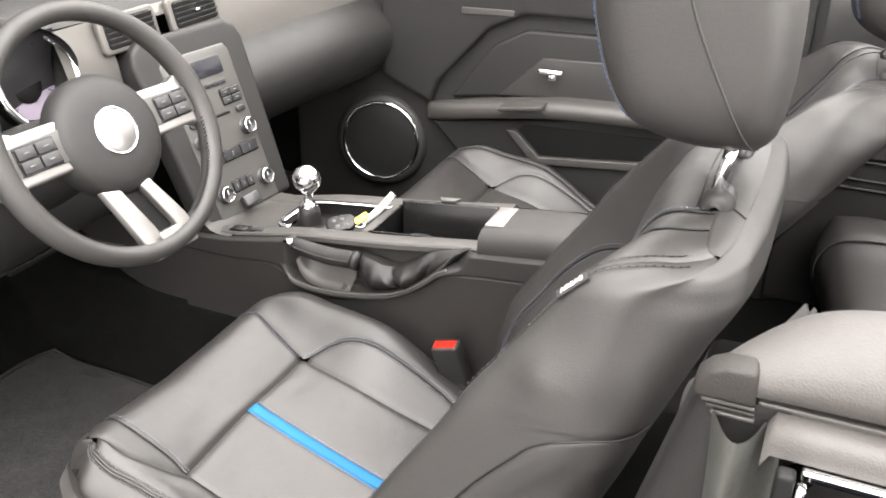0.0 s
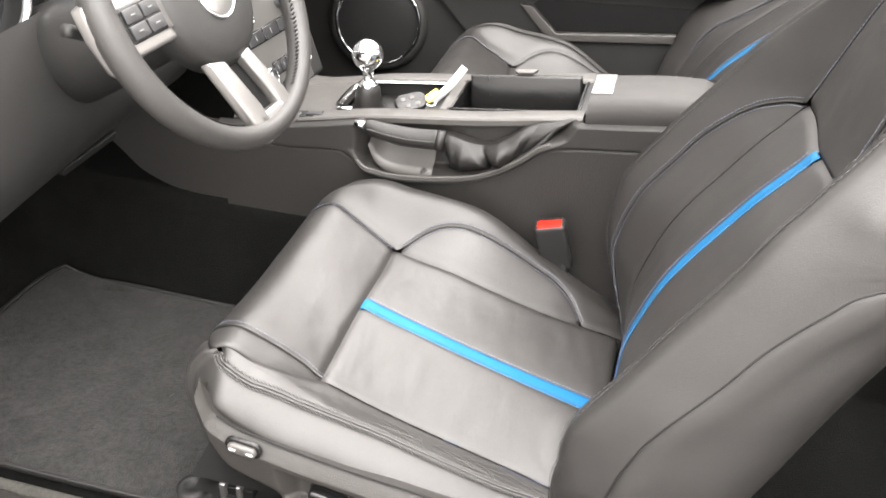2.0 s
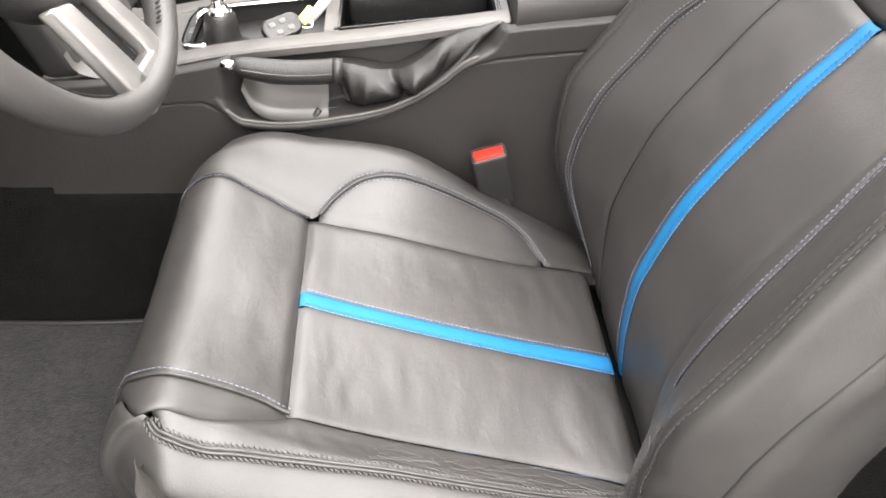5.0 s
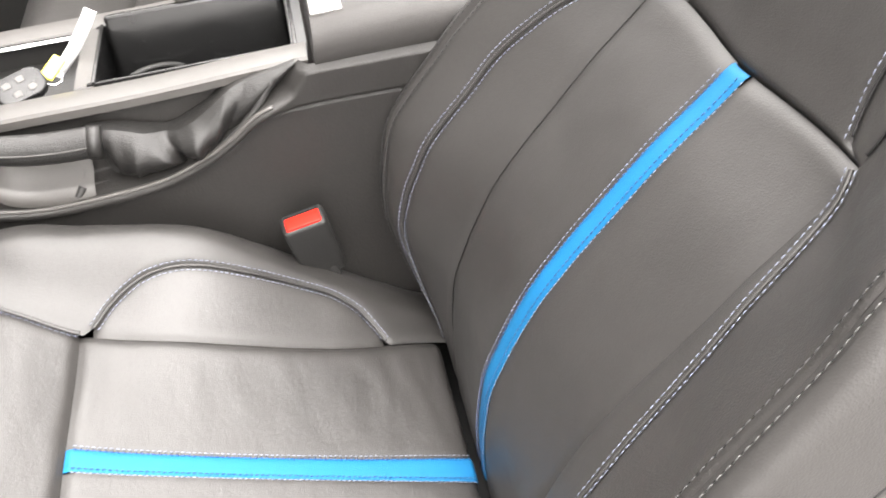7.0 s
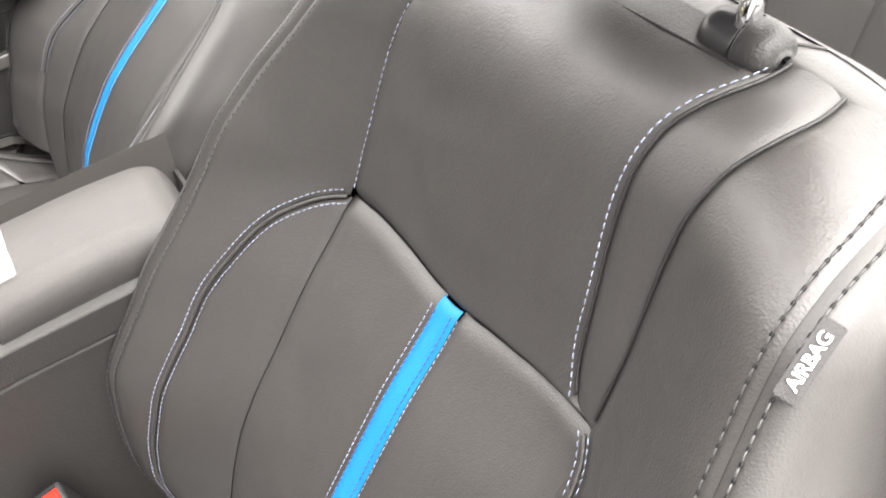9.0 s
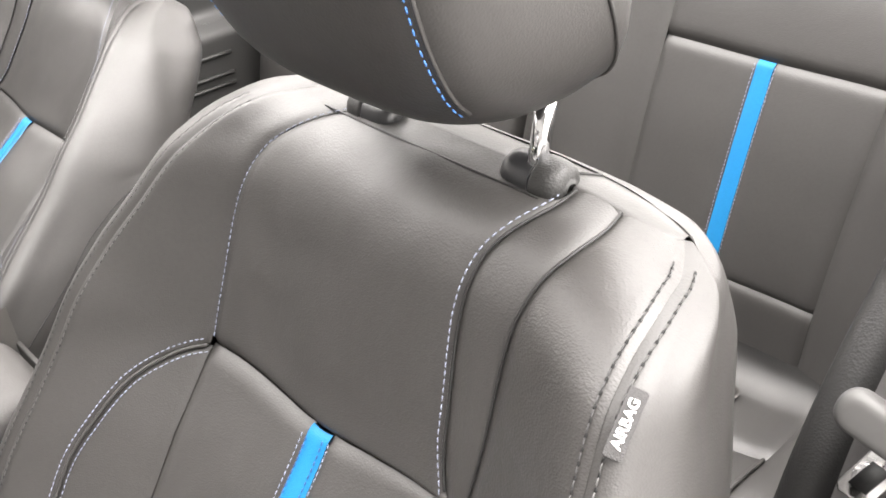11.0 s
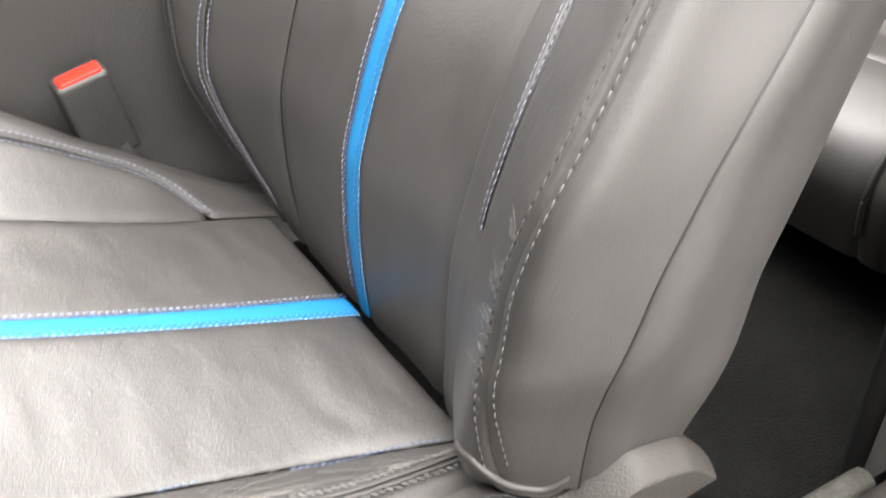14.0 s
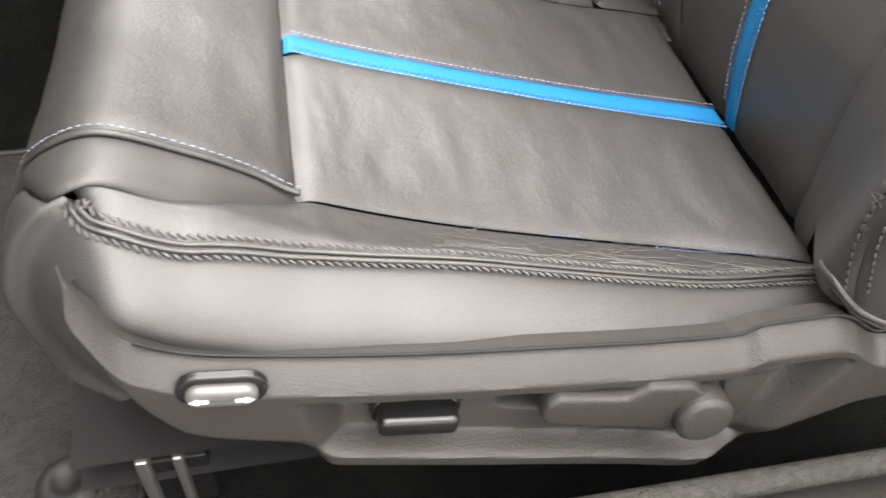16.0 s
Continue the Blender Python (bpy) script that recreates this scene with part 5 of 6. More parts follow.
spoke([(.002, -.085), (.022, -.080), (.056, -.150), (.063, -.180), (.034, -.190), (.030, -.155)], -.010, .018, SILVER, "satin silver lower spoke", .005)
spoke([(-.030, -.162), (.056, -.162), (.058, -.198), (-.030, -.200)], -.012, .020, SILVER, "", .005)
spoke([(-.036, -.06), (.006, -.06), (.032, -.165), (-.01, -.165)], -.014, .006, BLACK, "dark slot between the lower spokes", .002)
col = np.array([WC - wn * d for d in (.03, .10, .20, .30)])
add("column", tube(col, [.055, .06, .07, .075], 24), PLASTIC_SOFT, wheel, "black column shroud")
stalk = smooth_line([tuple(on_wheel(-.05, .0, -.07)), tuple(on_wheel(-.14, .01, -.055)), tuple(on_wheel(-.19, .03, -.05))], 20)
add("stalk", tube(stalk, .008, 10), PLASTIC_SOFT, wheel)

# ---- dashboard ----
dash = thing("dashboard", (-.75, .45, .3), "black dashboard with aluminium panels, round vents and gauges", "dashboard")
# pad: section by section from the driver's side to the passenger's side
dy = np.linspace(-.36, 1.20, 90)
pad_prof = lambda y: [(-1.15, .86), (-.90, .905), (-.72, .90), (-.655, .885), (-.635, .865)]
pad = np.array([[(x + .05 * ((y - .42) / .8) ** 2, y, z + .012 * math.exp(-((y - .02) / .2) ** 2)) for x, z in smooth_line(pad_prof(y), 18)] for y in dy])
add("top_pad", sheet(pad, flip=True), PLASTIC_SOFT, dash, "grained black dash top")


def dash_face(y0, y1, prof, n=40, k=24):
    ys = np.linspace(y0, y1, n)
    return np.array([[(x + .05 * ((y - .42) / .8) ** 2, y, z) for x, z in smooth_line(prof, k)] for y in ys])


# passenger side: aluminium band above a deep rounded lower bolster
add("alloy_band", sheet(dash_face(.605, 1.19, [(-.635, .866), (-.612, .80), (-.600, .752)]), flip=True), DASH_SILVER, dash, "brushed aluminium dash panel")
add("lower_bolster", sheet(dash_face(.605, 1.21, [(-.600, .754), (-.560, .738), (-.520, .70), (-.510, .655), (-.535, .60), (-.60, .545), (-.72, .49)]), flip=True), PLASTIC_SOFT, dash, "deep rounded glove box bolster")
add("end_cap", sheet(np.stack([dash_face(1.19, 1.21, [(-.635, .866), (-.600, .752), (-.510, .655), (-.60, .545)])[0], np.array([(-.9, 1.2, z) for z in np.linspace(.87, .5, 24)])], 0)), PLASTIC_SOFT, dash)
# driver side: brow, knee panel
add("alloy_band", sheet(dash_face(-.35, -.17, [(-.635, .866), (-.612, .80), (-.600, .752)], 20), flip=True), DASH_SILVER, dash)
add("alloy_band", sheet(dash_face(.205, .330, [(-.635, .866), (-.612, .80), (-.600, .735)], 20), flip=True), DASH_SILVER, dash, "aluminium panel beside the gauges")
add("knee_panel", sheet(dash_face(-.36, .335, [(-.598, .742), (-.572, .67), (-.560, .60), (-.578, .54), (-.625, .512), (-.72, .505), (-.90, .50)]), flip=True), PLASTIC_SOFT, dash, "black knee panel below the wheel")
add("knee_slot", block((.05, .135, .012), pose(-.605, .052, .520, 0, 8, 0), .003), BLACK, dash, "dark slot in the knee panel")
add("knee_strip", tube(np.array([(-.606, -.03, .511), (-.604, .04, .507), (-.606, .125, .503)]), .004, 8), CONSOLE_GREY, dash, "grey edge strip under the knee panel")
add("knee_seam", tube(np.array([(-.575 - .016 * k, .10 + .05 * k, .685 - .125 * k) for k in np.linspace(0, 1, 14)]), .0016, 6), CONSOLE_GREY, dash, "moulded ridge in the knee panel")
add("centre_bridge", sheet(dash_face(.325, .610, [(-.635, .866), (-.625, .852), (-.622, .845)], 20), flip=True), DASH_SILVER, dash)
# gauges in their hood
for gy_, gr in ((.150, .078), (-.060, .078)):
    gc = Vector((-.640, gy_, .790))
    ax = Vector((.93, 0, .30))
    add("gauge_bezel", ring(gc + ax * .030, ax, gr + .004, .007, 56, 10), CHROME, dash, "chrome gauge ring")
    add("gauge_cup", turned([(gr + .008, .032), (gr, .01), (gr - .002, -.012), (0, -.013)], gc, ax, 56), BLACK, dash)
    add("gauge_dial", turned([(0, -.009), (.058, -.009), (.060, -.0095)], gc, ax, 56), GAUGE, dash, "pale gauge dial")
    add("gauge_centre", turned([(0, -.004), (.030, -.004), (.032, -.0085)], gc, ax, 40), BLACK, dash)
    fm = facing(gc, ax)
    for k in range(14):
        a = radians(225 - 270 * k / 13)
        add("gauge_tick", prism(rounded(.0014, .010, .0005), fm @ pose(.051 * math.cos(a), .051 * math.sin(a), -.0086, 0, 0, math.degrees(a) - 90), .0006), BLACK, dash)
add("gauge_surround", sheet(dash_face(-.17, .21, [(-.628, .876), (-.648, .80), (-.640, .70)], 30), flip=True), PLASTIC_GLOSS, dash, "black gauge housing")
hood = np.array([[(-.60 - .10 * s, .045 + (.185 + .01 * s) * math.cos(a), .800 + (.105 + .01 * s) * math.sin(a)) for s in np.linspace(0, 1, 6)] for a in np.linspace(0.05, math.pi - .05, 40)])
add("gauge_hood", joined(sheet(hood), sheet(hood * 1.0 + np.array((0, 0, .006)), flip=True)), PLASTIC_SOFT, dash, "black hood over the gauges")


# ---- centre stack ----
sm = facing((-.497, .470, .625), (.93, -.10, .36))   # its face looks back and up
stack = thing("centre_stack", (-.50, .47, .45), "charcoal centre stack with display, radio buttons and round knobs", "radio panel")
add("surround", prism([(-.146, .165), (-.138, .195), (-.112, .212), (.112, .212), (.140, .196), (.150, .165), (.130, -.17), (-.122, -.17)], sm @ pose(0, 0, -.05), .050, .013, 4), PLASTIC_SOFT, stack, "soft black stack surround")
add("face_plate", prism([(-.092, .150), (-.082, .165), (.085, .165), (.094, .15), (.085, -.165), (-.085, -.165)], sm @ pose(0, 0, -.008), .010, .003), SWITCH_GREY, stack, "charcoal face plate")
for vx in (-.080, .080):
    vm = facing((-.612, .470 + vx * 1.18, .838), (.95, 0, .22))
    vent = add("vent_frame", prism(rounded(.150, .070, .010), vm @ pose(0, 0, -.01), .014, .004), DASH_SILVER, stack, "aluminium vent surround")
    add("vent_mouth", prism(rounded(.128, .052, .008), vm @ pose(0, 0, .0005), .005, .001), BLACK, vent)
    for k in range(5):
        add("vent_slat", block((.124, .008, .0022), vm @ pose(0, -.020 + .010 * k, .007, 25, 0, 0), .0006), PLASTIC_SOFT, vent)
    add("vent_tab", block((.012, .006, .008), vm @ pose(.0, .0, .011), .002), CHROME, vent)
add("display", prism(rounded(.120, .036, .004), sm @ pose(0, .128, .0005), .004, .001), SCREEN, stack, "dark radio display")
for k in range(6):
    add("push_button", prism(rounded(.016, .0085, .002), sm @ pose((k - 2.5) * .0185, .092, .001), .004, .001), PLASTIC_GLOSS, stack, "slim black push button")
for bx_ in (-.054, .054):
    add("button_block", prism(rounded(.056, .034, .003), sm @ pose(bx_, .062, .0005), .003, .001), GLOSS_BLACK, stack, "black button block")
    for kx in (-.0135, .0135):
        for ky in (-.008, .008):
            add("push_button", prism(rounded(.0245, .0140, .002), sm @ pose(bx_ + kx, .062 + ky, .002), .0045, .001), PLASTIC_GLOSS, stack, "black push button with pale mark")
            add("button_mark", prism(rounded(.008, .0018, .0008), sm @ pose(bx_ + kx, .062 + ky, .0066), .0003), DIM_MARK, stack)
    add("push_button", prism(rounded(.024, .012, .005), sm @ pose(bx_ * 1.22, .030, .001), .006, .002), PLASTIC_GLOSS, stack, "small black pill button")
add("disc_slot", prism(rounded(.072, .005, .002), sm @ pose(0, .031, .001), .002), BLACK, stack)
for row, width in ((-.048, .150), (-.112, .060)):
    add("button_strip", prism(rounded(width, .026, .003), sm @ pose(0, row, .0005), .004, .001), GLOSS_BLACK, stack, "black control strip")
    for k in range(3):
        add("push_button", prism(rounded(width / 3 - .003, .021, .002), sm @ pose((k - 1) * width / 3, row, .003), .0035, .001), PLASTIC_GLOSS, stack, "black push button with pale mark")
        add("button_mark", prism(rounded(.0018, .010, .0008), sm @ pose((k - 1) * width / 3, row, .0066), .0003), DIM_MARK, stack)
for kx, ky, kr in ((-.064, -.008, .018), (.064, -.008, .018), (-.060, -.118, .018), (.060, -.118, .018)):
    kc = sm @ Vector((kx, ky, .002))
    kn = sm.to_3x3() @ Vector((0, 0, 1))
    knob = add("knob", turned([(0, .015), (kr * .55, .015), (kr * .66, .0175), (kr * .80, .017), (kr * .88, .012), (kr * .92, .0), (kr, 0)], kc, kn, 36), PLASTIC_GLOSS, stack, "black rotary knob")
    add("knob_ring", ring(kc + kn * .0155, kn, kr * .80, .0022, 36, 8), CHROME, knob, "chrome knob ring")
    add("knob_pointer", prism(rounded(.002, kr * .55, .0008), sm @ pose(kx, ky + kr * .2, .0172), .0006), WHITE_MARK, knob, "white pointer line")
add("hazard_socket", prism(rounded(.046, .024, .004), facing((-.435, .455, .490), (.75, -.05, .6)), .014, .003), PLASTIC_GLOSS, stack, "black power socket cover")
add("apron", sheet(np.array([[(x, y, z) for x, z in smooth_line([(-.462, .50), (-.452, .478), (-.43, .468), (-.40, .468)], 12)] for y in np.linspace(.335, .56, 12)]), flip=False), CONSOLE_GREY, stack, "charcoal apron running into the console")

# ---- passenger door ----
DY = 1.185
door = thing("passenger_door", (-.1, 1.2, .2), "black passenger door with armrest, speaker and map pocket", "car door")


def flat_part(name, outline, y, depth, mat, parent, plabel="", bev=.006, seg=3):
    """An outline in x and z, standing at y and coming towards the car's middle by depth."""
    m = Matrix(((1, 0, 0, 0), (0, 0, -1, y), (0, 1, 0, 0), (0, 0, 0, 1)))
    return add(name, prism(outline, m, depth, bev, seg), mat, parent, plabel)


flat_part("door_panel", [(-.80, .10), (.55, .10), (.55, .95), (-.62, .95), (-.80, .70)], 1.26, .06, PLASTIC_SOFT, door, "grained black door panel")
flat_part("upper_panel", [(-.50, .560), (-.36, .500), (-.34, .560), (-.195, .715), (-.105, .755), (.50, .765), (.50, .92), (-.50, .92)], 1.205, .035, PLASTIC_SOFT, door, "black upper door panel", .014, 4)
flat_part("insert", [(-.305, .520), (-.188, .672), (-.100, .718), (.50, .730), (.50, .57), (.0, .562)], 1.205, .022, PLASTIC_SOFT, door, "black vinyl door insert", .010)
flat_part("handle_field", [(-.168, .545), (-.053, .655), (.50, .675), (.50, .57), (.02, .562)], 1.185, .010, LEATHER, door, "smooth black handle field", .004)
arm = np.array([[(x, 1.20 - w_ * d, z0 + h) for d, h in ((0, .006), (.55, .006), (.85, .002), (1, -.010), (.96, -.034), (.8, -.040), (0, -.046))]
                for x, w_, z0 in [(a, keyed([(-.37, .02), (-.30, .05), (0, .085), (.5, .09)], [a])[0, 0], keyed([(-.37, .490), (-.137, .537), (.019, .559), (.182, .566), (.5, .578)], [a])[0, 0]) for a in np.linspace(-.37, .5, 60)]])
add("armrest", sheet(arm, flip=False), CONSOLE_GREY, door, "charcoal door armrest")
flat_part("window_switch", [(-.135, .535), (-.02, .552), (-.02, .560), (-.135, .543)], 1.17, .085, CONSOLE_GREY, door, "grey grip strip on the armrest", .002)
flat_part("lower_panel", [(-.355, .452), (-.235, .325), (-.12, .20), (.5, .20), (.5, .54), (.199, .530)], 1.205, .030, PLASTIC_SOFT, door, "black lower door panel", .010)
flat_part("pocket_rim", [(-.140, .462), (-.062, .378), (.5, .43), (.5, .455), (-.045, .400), (-.110, .462)], 1.178, .018, CONSOLE_GREY, door, "grey rim of the map pocket", .004)
# no real recess: a flat black sheet imitates the shade inside the pocket
flat_part("pocket", [(-.108, .464), (-.045, .402), (.5, .458), (.5, .50), (-.09, .478)], 1.178, .006, BLACK, door, "black sheet standing for the shaded map pocket", .001)
hv = facing((-.024, 1.162, .624), (0, -1, .1))
add("lock_handle", block((.062, .012, .010), hv @ pose(0, .004, .012), .004, 3), CHROME, door, "chrome door handle")
add("handle_pivot", block((.022, .026, .010), hv @ pose(.004, -.004, .006), .004), CHROME, door)
speaker = add("speaker_housing", turned([(.134, -.02), (.126, .006), (.114, .014), (.106, .012)], (-.508, 1.175, .372), (.18, -1, .10), 64), PLASTIC_SOFT, door, "round door speaker housing")
sc, sn = Vector((-.508, 1.175, .372)), Vector((.18, -1, .10)).normalized()
add("chrome_ring", ring(sc + sn * .014, sn, .107, .005, 72, 10), CHROME, speaker, "chrome speaker ring")
add("grille", turned([(0, .016), (.06, .0155), (.09, .013), (.104, .009)], sc, sn, 64), BLACK, speaker, "black speaker grille")
flat_part("window_switch_plate", [(-.27, .745), (-.13, .75), (-.13, .765), (-.27, .762)], 1.175, .008, CONSOLE_GREY, door, "grey trim strip", .002)
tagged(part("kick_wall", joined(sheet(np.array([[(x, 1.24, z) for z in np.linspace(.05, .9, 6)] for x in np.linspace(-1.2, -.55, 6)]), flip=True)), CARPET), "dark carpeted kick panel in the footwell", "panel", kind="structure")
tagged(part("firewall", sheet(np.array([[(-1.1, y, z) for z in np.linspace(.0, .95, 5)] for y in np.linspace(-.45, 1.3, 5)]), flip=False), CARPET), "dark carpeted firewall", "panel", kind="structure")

tagged(part("far_sill", block((2.7, .08, .50), pose(.15, 1.25, -.06), .01), PLASTIC_SOFT), "black sill under the passenger door", "door sill", kind="structure")
tagged(part("door_pillar", block((.14, .04, .86), pose(.56, 1.245, .53), .01), PLASTIC_SOFT), "black door pillar trim behind the passenger door", "pillar", kind="structure")

# ---- rear seat ----
rear = thing("rear_seat", (1.0, .45, .11), "black leather rear bench with blue stripes", "rear seat")


def rear_back(yc):
    def at(u, v):
        u, v = np.broadcast_arrays(np.asarray(u, float), np.asarray(v, float))
        p = keyed([(0, 1.085, .36), (.2, 1.095, .44), (.5, 1.13, .58), (.8, 1.175, .722), (1, 1.215, .83), (1.12, 1.25, .87), (1.25, 1.32, .87)], v)
        a = np.abs(u)
        y = ring_curve(a, [0 * u, .152 + 0 * u, .25 + 0 * u, .335 + 0 * u, .35 + 0 * u])
        d = ring_curve(a, [0 * u, -.004 + 0 * u, .035 + 0 * u, .02 + 0 * u, -.05 + 0 * u])
        out = np.empty(u.shape + (3,))
        out[..., 0], out[..., 1], out[..., 2] = p[..., 0] - d, yc + np.sign(u) * y, p[..., 1] + .2 * d
        return out
    return Skin(at)


for yc in (.095, .80):
    rb = rear_back(yc)
    add("rear_insert", rb.panel(-1, -.075, .2, .8, 16, 40, -1, sink=(.005, .002, .006, .006)), LEATHER, rear)
    add("rear_insert", rb.panel(.075, 1, .2, .8, 16, 40, -1, sink=(.002, .005, .006, .006)), LEATHER, rear)
    add("rear_stripe", rb.panel(-.075, .075, .2, .8, 6, 50, -1, sink=(.001, .001, .005, .005), soft=.003), BLUE, rear, "bright blue leather stripe")
    add("rear_top", rb.panel(-1, 1, .8, 1.25, 30, 24, -1, sink=(.005, .005, .007, 0)), LEATHER, rear)
    add("rear_lower", rb.panel(-1, 1, -.0, .2, 30, 12, -1, sink=(.004, .004, 0, .006)), LEATHER, rear)
    for s in (-1, 1):
        lo, hi = (-4.0, -1.0) if s < 0 else (1.0, 4.0)
        add("rear_wing", rb.panel(lo, hi, .0, 1.25, 34, 50, -1, sink=(0, .005, 0, 0) if s < 0 else (.005, 0, 0, 0)), LEATHER, rear)
        for by in (.0135,):
            vv = np.linspace(.21, .79, 200)
            p, n = rb.line(s * by / .152 + 0 * vv, vv, -1)
            add("stitching", stitch_row(p + n * .0004, n), THREAD, rear)

    def cushion(u, v, yc=yc):
        u, v = np.broadcast_arrays(np.asarray(u, float), np.asarray(v, float))
        p = keyed([(0, .755, .16), (.12, .735, .25), (.25, .765, .305), (.45, .86, .325), (.65, .97, .306), (.85, 1.06, .30), (1, 1.13, .33)], v)
        a = np.abs(u)
        y = ring_curve(a, [0 * u, .14 + 0 * u, .22 + 0 * u, .29 + 0 * u, .31 + 0 * u])
        z = ring_curve(a, [0 * u, .002 + 0 * u, .022 + 0 * u, .0 + 0 * u, -.12 + 0 * u])
        out = np.empty(u.shape + (3,))
        lip = np.clip((.25 - v) / .2, 0, 1)
        far = .11 * np.clip((np.sign(u) * y + .1) / .4, 0, 1) * (1 - .7 * np.clip(v, 0, 1)) if yc > .5 else 0 * y
        wide = np.where(u > 0, 1.18, 1.0) if yc > .5 else 1.0
        out[..., 0], out[..., 1], out[..., 2] = p[..., 0] - far - z * lip * .6 + .05 * lip * np.clip(a - 2, 0, 2), yc + np.sign(u) * y * wide, p[..., 1] + .85 * far + z * (1 - .6 * lip)
        return out

    rc = Skin(cushion)
    add("rear_cushion", rc.panel(-1.6, 1.6, .02, .63, 40, 50, -1, sink=(.004, .004, 0, .010), soft=.008), LEATHER, rear)
    add("rear_cushion", rc.panel(-1.6, 1.6, .63, 1.0, 40, 30, -1, sink=(.004, .004, .010, 0), soft=.008), LEATHER, rear)
    for lo, hi in ((-4.0, -1.6), (1.6, 4.0)):
        add("rear_cushion_side", rc.panel(lo, hi, .02, 1.0, 24, 60, -1, sink=(.003, .003, 0, 0)), LEATHER, rear)
        vv = np.linspace(.06, .6, 120)
        p, n = rc.line((1.6 if lo > 0 else -1.6) + 0 * vv, vv, -1, .001)
        add("piping", tube(p, .003, 8), LEATHER, rear)
stud_c = Vector((1.045, .008, .3085))
add("stud", turned([(0, .008), (.006, .007), (.009, .003), (.010, .0), (.015, -.001)], stud_c, (-.1, 0, 1), 28), CONSOLE_GREY, rear, "small round metal stud")
tagged(part("rear_wall", sheet(np.array([[(1.42, y, z) for z in (.0, .4, .9)] for y in np.linspace(-.5, 1.3, 5)]), flip=False), CARPET), "dark rear bulkhead", "panel", kind="structure")

# ---- rear quarter trim and belt on the driver's side ----
quarter = thing("quarter_trim", (.85, -.42, .2), "black rear quarter trim panel with a rounded padded top", "trim panel")


def quarter_piece(side):
    qx = np.linspace(.555, 1.5, 50)
    prof = [(-.300, .12), (-.302, .40), (-.306, .62), (-.312, .76), (-.322, .84), (-.345, .882), (-.38, .902), (-.44, .902), (-.50, .88), (-.53, .82), (-.54, .60), (-.54, .10)]
    rows = []
    for x in qx:
        k = 1 - math.exp(-(x - .555) / .05)
        rows.append([(x if i < 4 else x + .02 * (1 - k), y, z + (.055 * (1 - math.exp(-(x - .555) / .09)) if i > 3 and i < 10 else 0)) for i, (y, z) in enumerate(smooth_line(prof, 40)[::1])][:])
    g = np.array([[(p[0], p[1] if side > 0 else .89 - p[1], p[2]) for p in r] for r in rows])
    return g


pad_prof = smooth_line([(-.392, .890), (-.402, .893), (-.404, .905), (-.400, .925), (-.387, .937), (-.362, .944), (-.33, .941), (-.302, .922), (-.290, .88), (-.285, .80), (-.283, .60), (-.283, .12)], 60)
pad_xs = .566 + (1.5 - .566) * np.linspace(0, 1, 70) ** 2.2
pad = np.array([[(x + .055 * min(max((y + .395) / .10, 0), 1) ** 1.5 * math.exp(-(x - .566) / .10), y, z if z < .892 else .892 + (z - .892) * (1 - math.exp(-(x - .562) / .045))) for y, z in pad_prof] for x in pad_xs])
pv_, pf_ = sheet(pad, flip=True)
add("padded_top", (pv_, pf_ + [tuple(range(pad.shape[1]))]), PAD, quarter, "light-catching grey padded top")
cap_out = [(.562, .889), (.562, .900), (.570, .909), (.580, .914), (.600, .915), (.602, .889)]
add("corner_cap", prism(cap_out, pose(0, -.385, 0, 90, 0, 0), .023, .003), PLASTIC, quarter, "small dark corner cap")
for k in range(3):
    add("layered_strip", block((.034 - .003 * k, .030, .003), pose(.585 + .002 * k, -.390, .886 - .0045 * k), .001), PLASTIC if k % 2 else CONSOLE_GREY, quarter)
add("lip_strip", block((.90, .010, .005), pose(1.053, -.396, .8885), .0015), CONSOLE_GREY, quarter)
ledge = smooth_line([(-.385, .884), (-.405, .888), (-.416, .886), (-.421, .880), (-.423, .872), (-.424, .869)], 20)
ledge_g = np.array([[(x, y, z - (.010 if x < .613 else 0)) for y, z in ledge] for x in np.r_[.611, np.linspace(.616, 1.5, 30)]])
add("outer_ledge", sheet(ledge_g, flip=False), PAD, quarter, "pale outer belt moulding")
add("glass_trim", block((.86, .008, .007), pose(1.066, -.427, .8645), .002), CHROME, quarter, "chrome glass trim")
add("glass_trim", block((.006, .008, .34), pose(.637, -.431, .697, 4, 0, 0), .002), CHROME, quarter, "chrome glass trim")
add("quarter_glass", block((.84, .006, .34), pose(1.060, -.440, .690, 4, 0, 0), .001), SCREEN, quarter, "dark quarter window glass")
add("glass_seal", block((.012, .012, .40), pose(.627, -.428, .675, 4, 0, 0), .004), BLACK, quarter, "black rubber glass run")
seal = np.array([[(.576 + .050 * w_ + .004 * math.sin(11 * s_ + 5 * w_), -.404 - .010 * math.sin(3.1 * w_) - .011 * math.sin(5.5 * w_ + 1.8 * s_) - .003 * math.sin(4 * s_ + 11 * w_), .882 - .62 * s_ - .012 * abs(math.sin(4.5 * w_)) * (1 - s_)) for w_ in np.linspace(0, 1, 40)] for s_ in np.linspace(0, 1, 40)])
add("seal", sheet(seal, flip=False), SEAL, quarter, "crumpled grey rubber seal")
front_face = np.array([[(.564 - .24 * min(.889 - z_, .22) + dx_, y_, z_) for y_, dx_ in ((-.330, .03), (-.332, .006), (-.337, .001), (-.345, 0), (-.375, 0), (-.392, .001), (-.399, .006), (-.402, .02), (-.402, .06))] for z_ in np.linspace(.10, .889, 30)])
add("front_face", sheet(front_face, flip=True), POST, quarter, "flat black front face of the post")
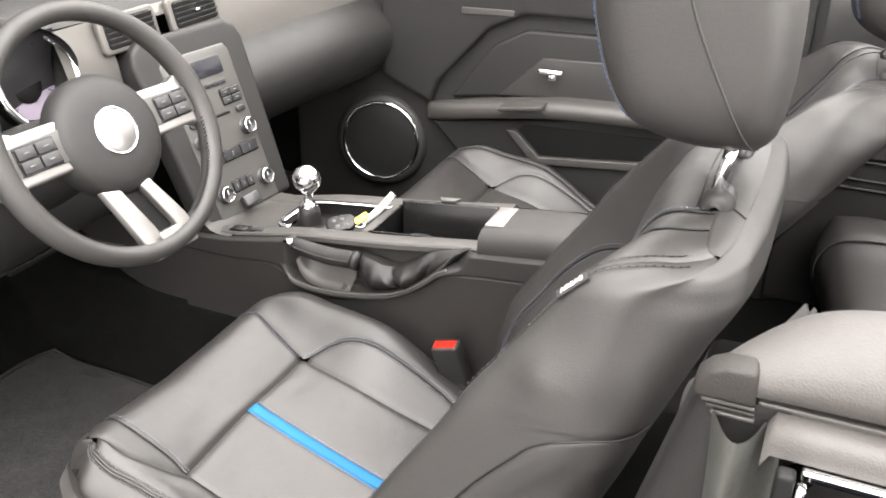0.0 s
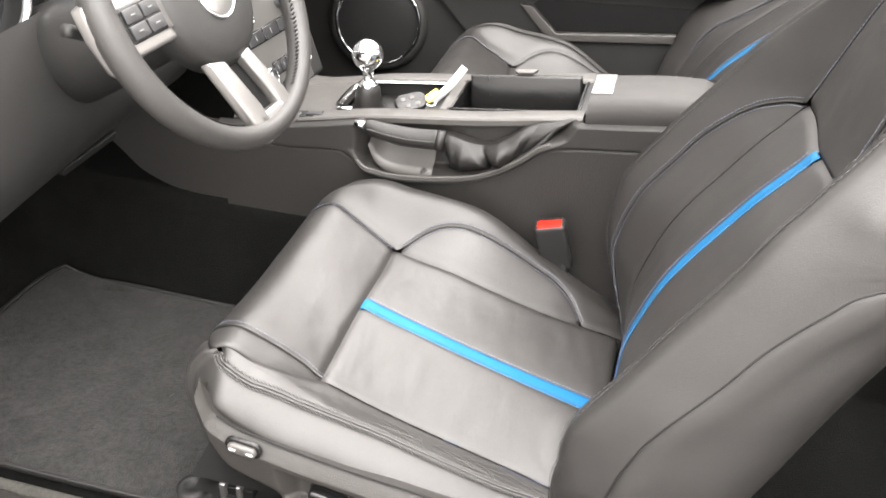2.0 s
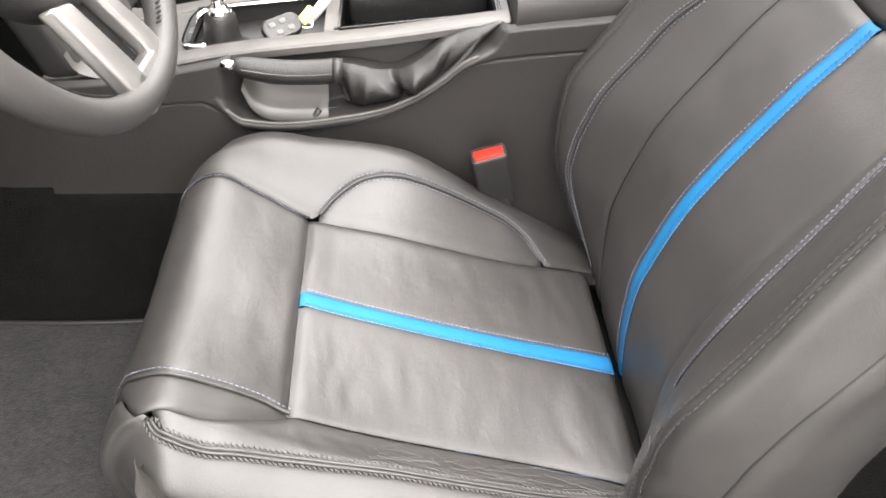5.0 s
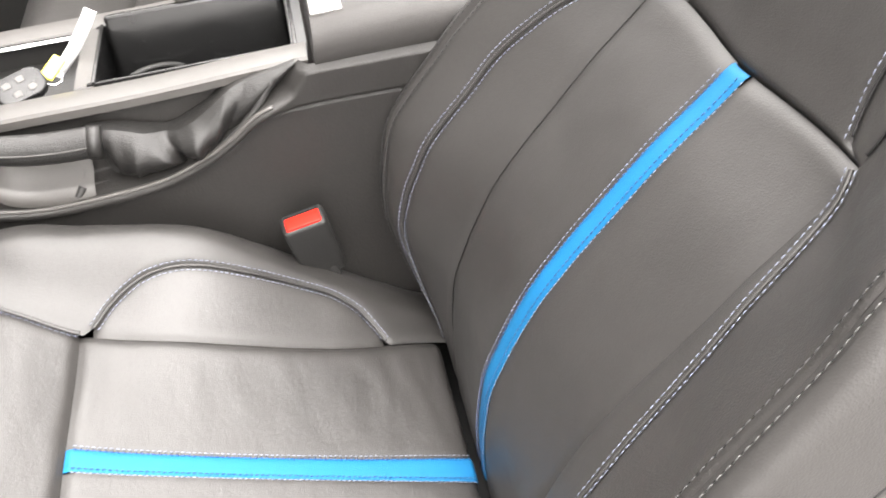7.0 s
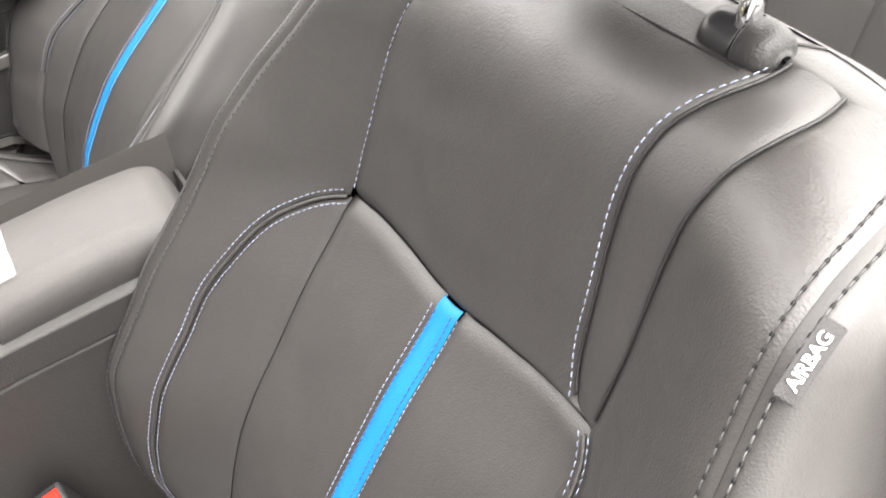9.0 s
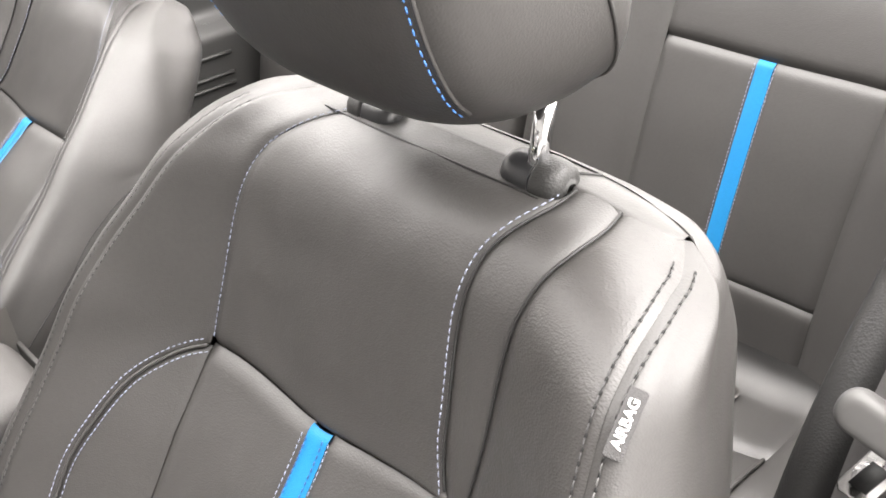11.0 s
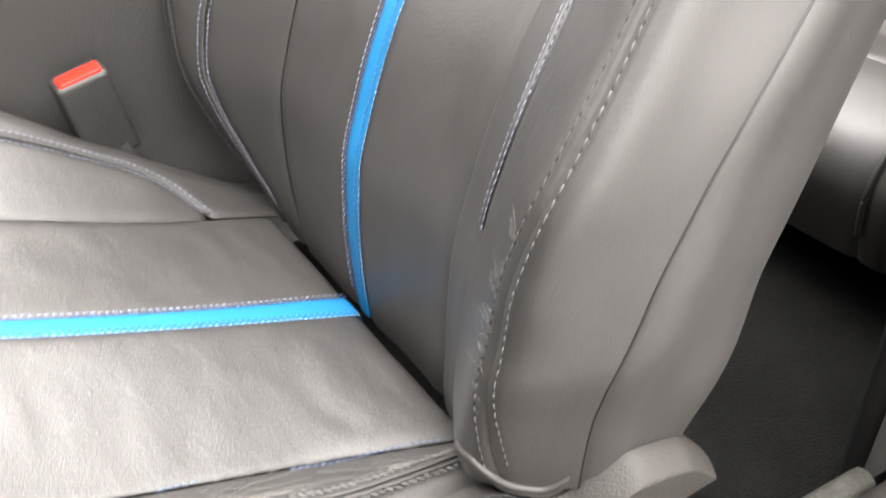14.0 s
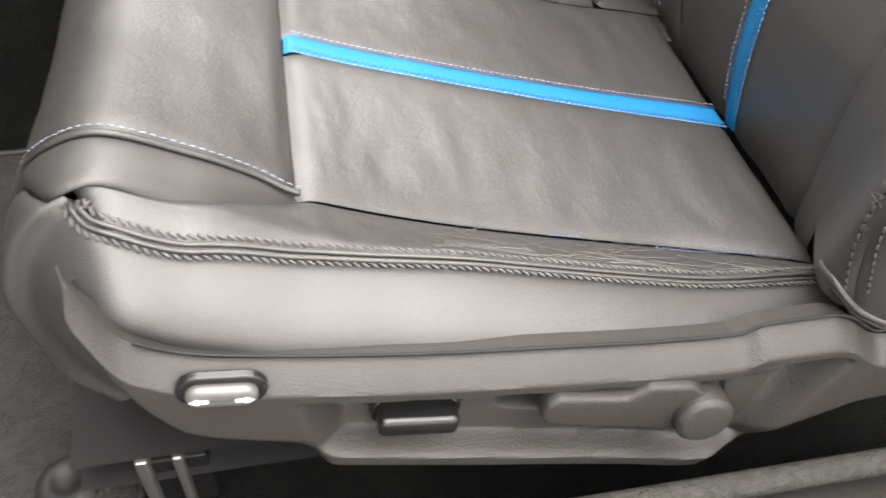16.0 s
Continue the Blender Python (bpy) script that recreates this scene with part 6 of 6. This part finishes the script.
quarter_p = thing("quarter_trim", (.85, 1.31, .2), "black rear quarter trim panel beside the passenger's rear seat", "trim panel")
add("panel", sheet(quarter_piece(-1), flip=True), PLASTIC_SOFT, quarter_p)
for rz in (.44, .462, .505):
    add("rib", tube(np.array([(x, 1.186, rz) for x in np.linspace(.60, 1.05, 12)]), .004, 6), PLASTIC_SOFT, quarter_p)
add("speaker_grille", prism(rounded(.26, .17, .03), Matrix(((1, 0, 0, .80), (0, 0, -1, 1.190), (0, 1, 0, .60), (0, 0, 0, 1))), .008, .003), GRILLE, quarter_p, "black perforated speaker grille")

belt = thing("seat_belt", (.585, -.30, .15), "black seat belt webbing with a grey tongue and chrome latch", "seat belt")


def ribbon(line, across, wide, thick):
    line, across = np.array(line, float), np.array(across, float)
    if across.ndim == 1:
        across = np.broadcast_to(across, line.shape)
    across = across / np.linalg.norm(across, axis=1)[:, None]
    t = np.gradient(line, axis=0)
    n = np.cross(t, across)
    n /= np.linalg.norm(n, axis=1)[:, None]
    g = np.stack([line + across * a * wide + n * b * thick for a, b in ((-.5, -.5), (-.5, .5), (-.25, .7), (0, .75), (.25, .7), (.5, .5), (.5, -.5))], 1)
    return sheet(g, close_v=True)


web = smooth_line([(.625, -.325, .915), (.600, -.315, .86), (.582, -.307, .79), (.568, -.302, .65), (.556, -.298, .48), (.550, -.296, .30), (.545, -.294, .12)], 80)
add("webbing", ribbon(web, (.18, -1, 0), .048, .0016), WEBBING, belt, "black woven webbing")
add("webbing", ribbon(web + np.array((.006, -.004, 0)), (.18, -1, 0), .048, .0016), WEBBING, belt)
grip_in, grip_out, tip = Vector((.553, -.276, .806)), Vector((.560, -.338, .788)), Vector((.534, -.298, .760))
grip_axis = (grip_out - grip_in).normalized()
grip_mid = (grip_in + grip_out) / 2
tm = facing(grip_mid, Vector((-.93, -.10, .30)), -grip_axis.cross(Vector((-.93, -.10, .30))))
add("tongue_grip", prism(rounded(.070, .026, .012), tm @ pose(0, .002, -.007), .017, .007, 4), BELT_GREY, belt, "grey plastic belt tongue grip")
tip_l = tm.inverted() @ tip
add("latch_plate", prism([(tip_l.x + .004 - .010, -.006), (tip_l.x - .010, tip_l.y + .004), (tip_l.x - .007, tip_l.y), (tip_l.x + .007, tip_l.y), (tip_l.x + .010, tip_l.y + .004), (tip_l.x + .004 + .010, -.006)], tm @ pose(0, 0, .001), .003, .001), CHROME, belt, "chrome latch plate")
add("latch_hole", prism([(tip_l.x - .0055, tip_l.y + .008), (tip_l.x + .0055, tip_l.y + .008), (tip_l.x + .0085, -.016), (tip_l.x - .0025, -.016)], tm @ pose(0, 0, .0009), .0034), BLACK, belt)
post_line = keyed([(.10, .548), (.5, .546), (.58, .550), (.63, .560), (.71, .585), (.765, .620), (.81, .660), (.87, .705)], np.linspace(.10, .87, 50))[:, 0]
post = np.array([[(x_ + dx_, y_, z_) for dx_, y_ in ((.07, -.236), (.03, -.238), (.008, -.243), (.0, -.252), (.002, -.266), (.012, -.276), (.04, -.30))] for x_, z_ in zip(post_line, np.linspace(.10, .87, 50))])
add("post_cover", sheet(post, flip=True), POST, quarter, "rounded black post cover")
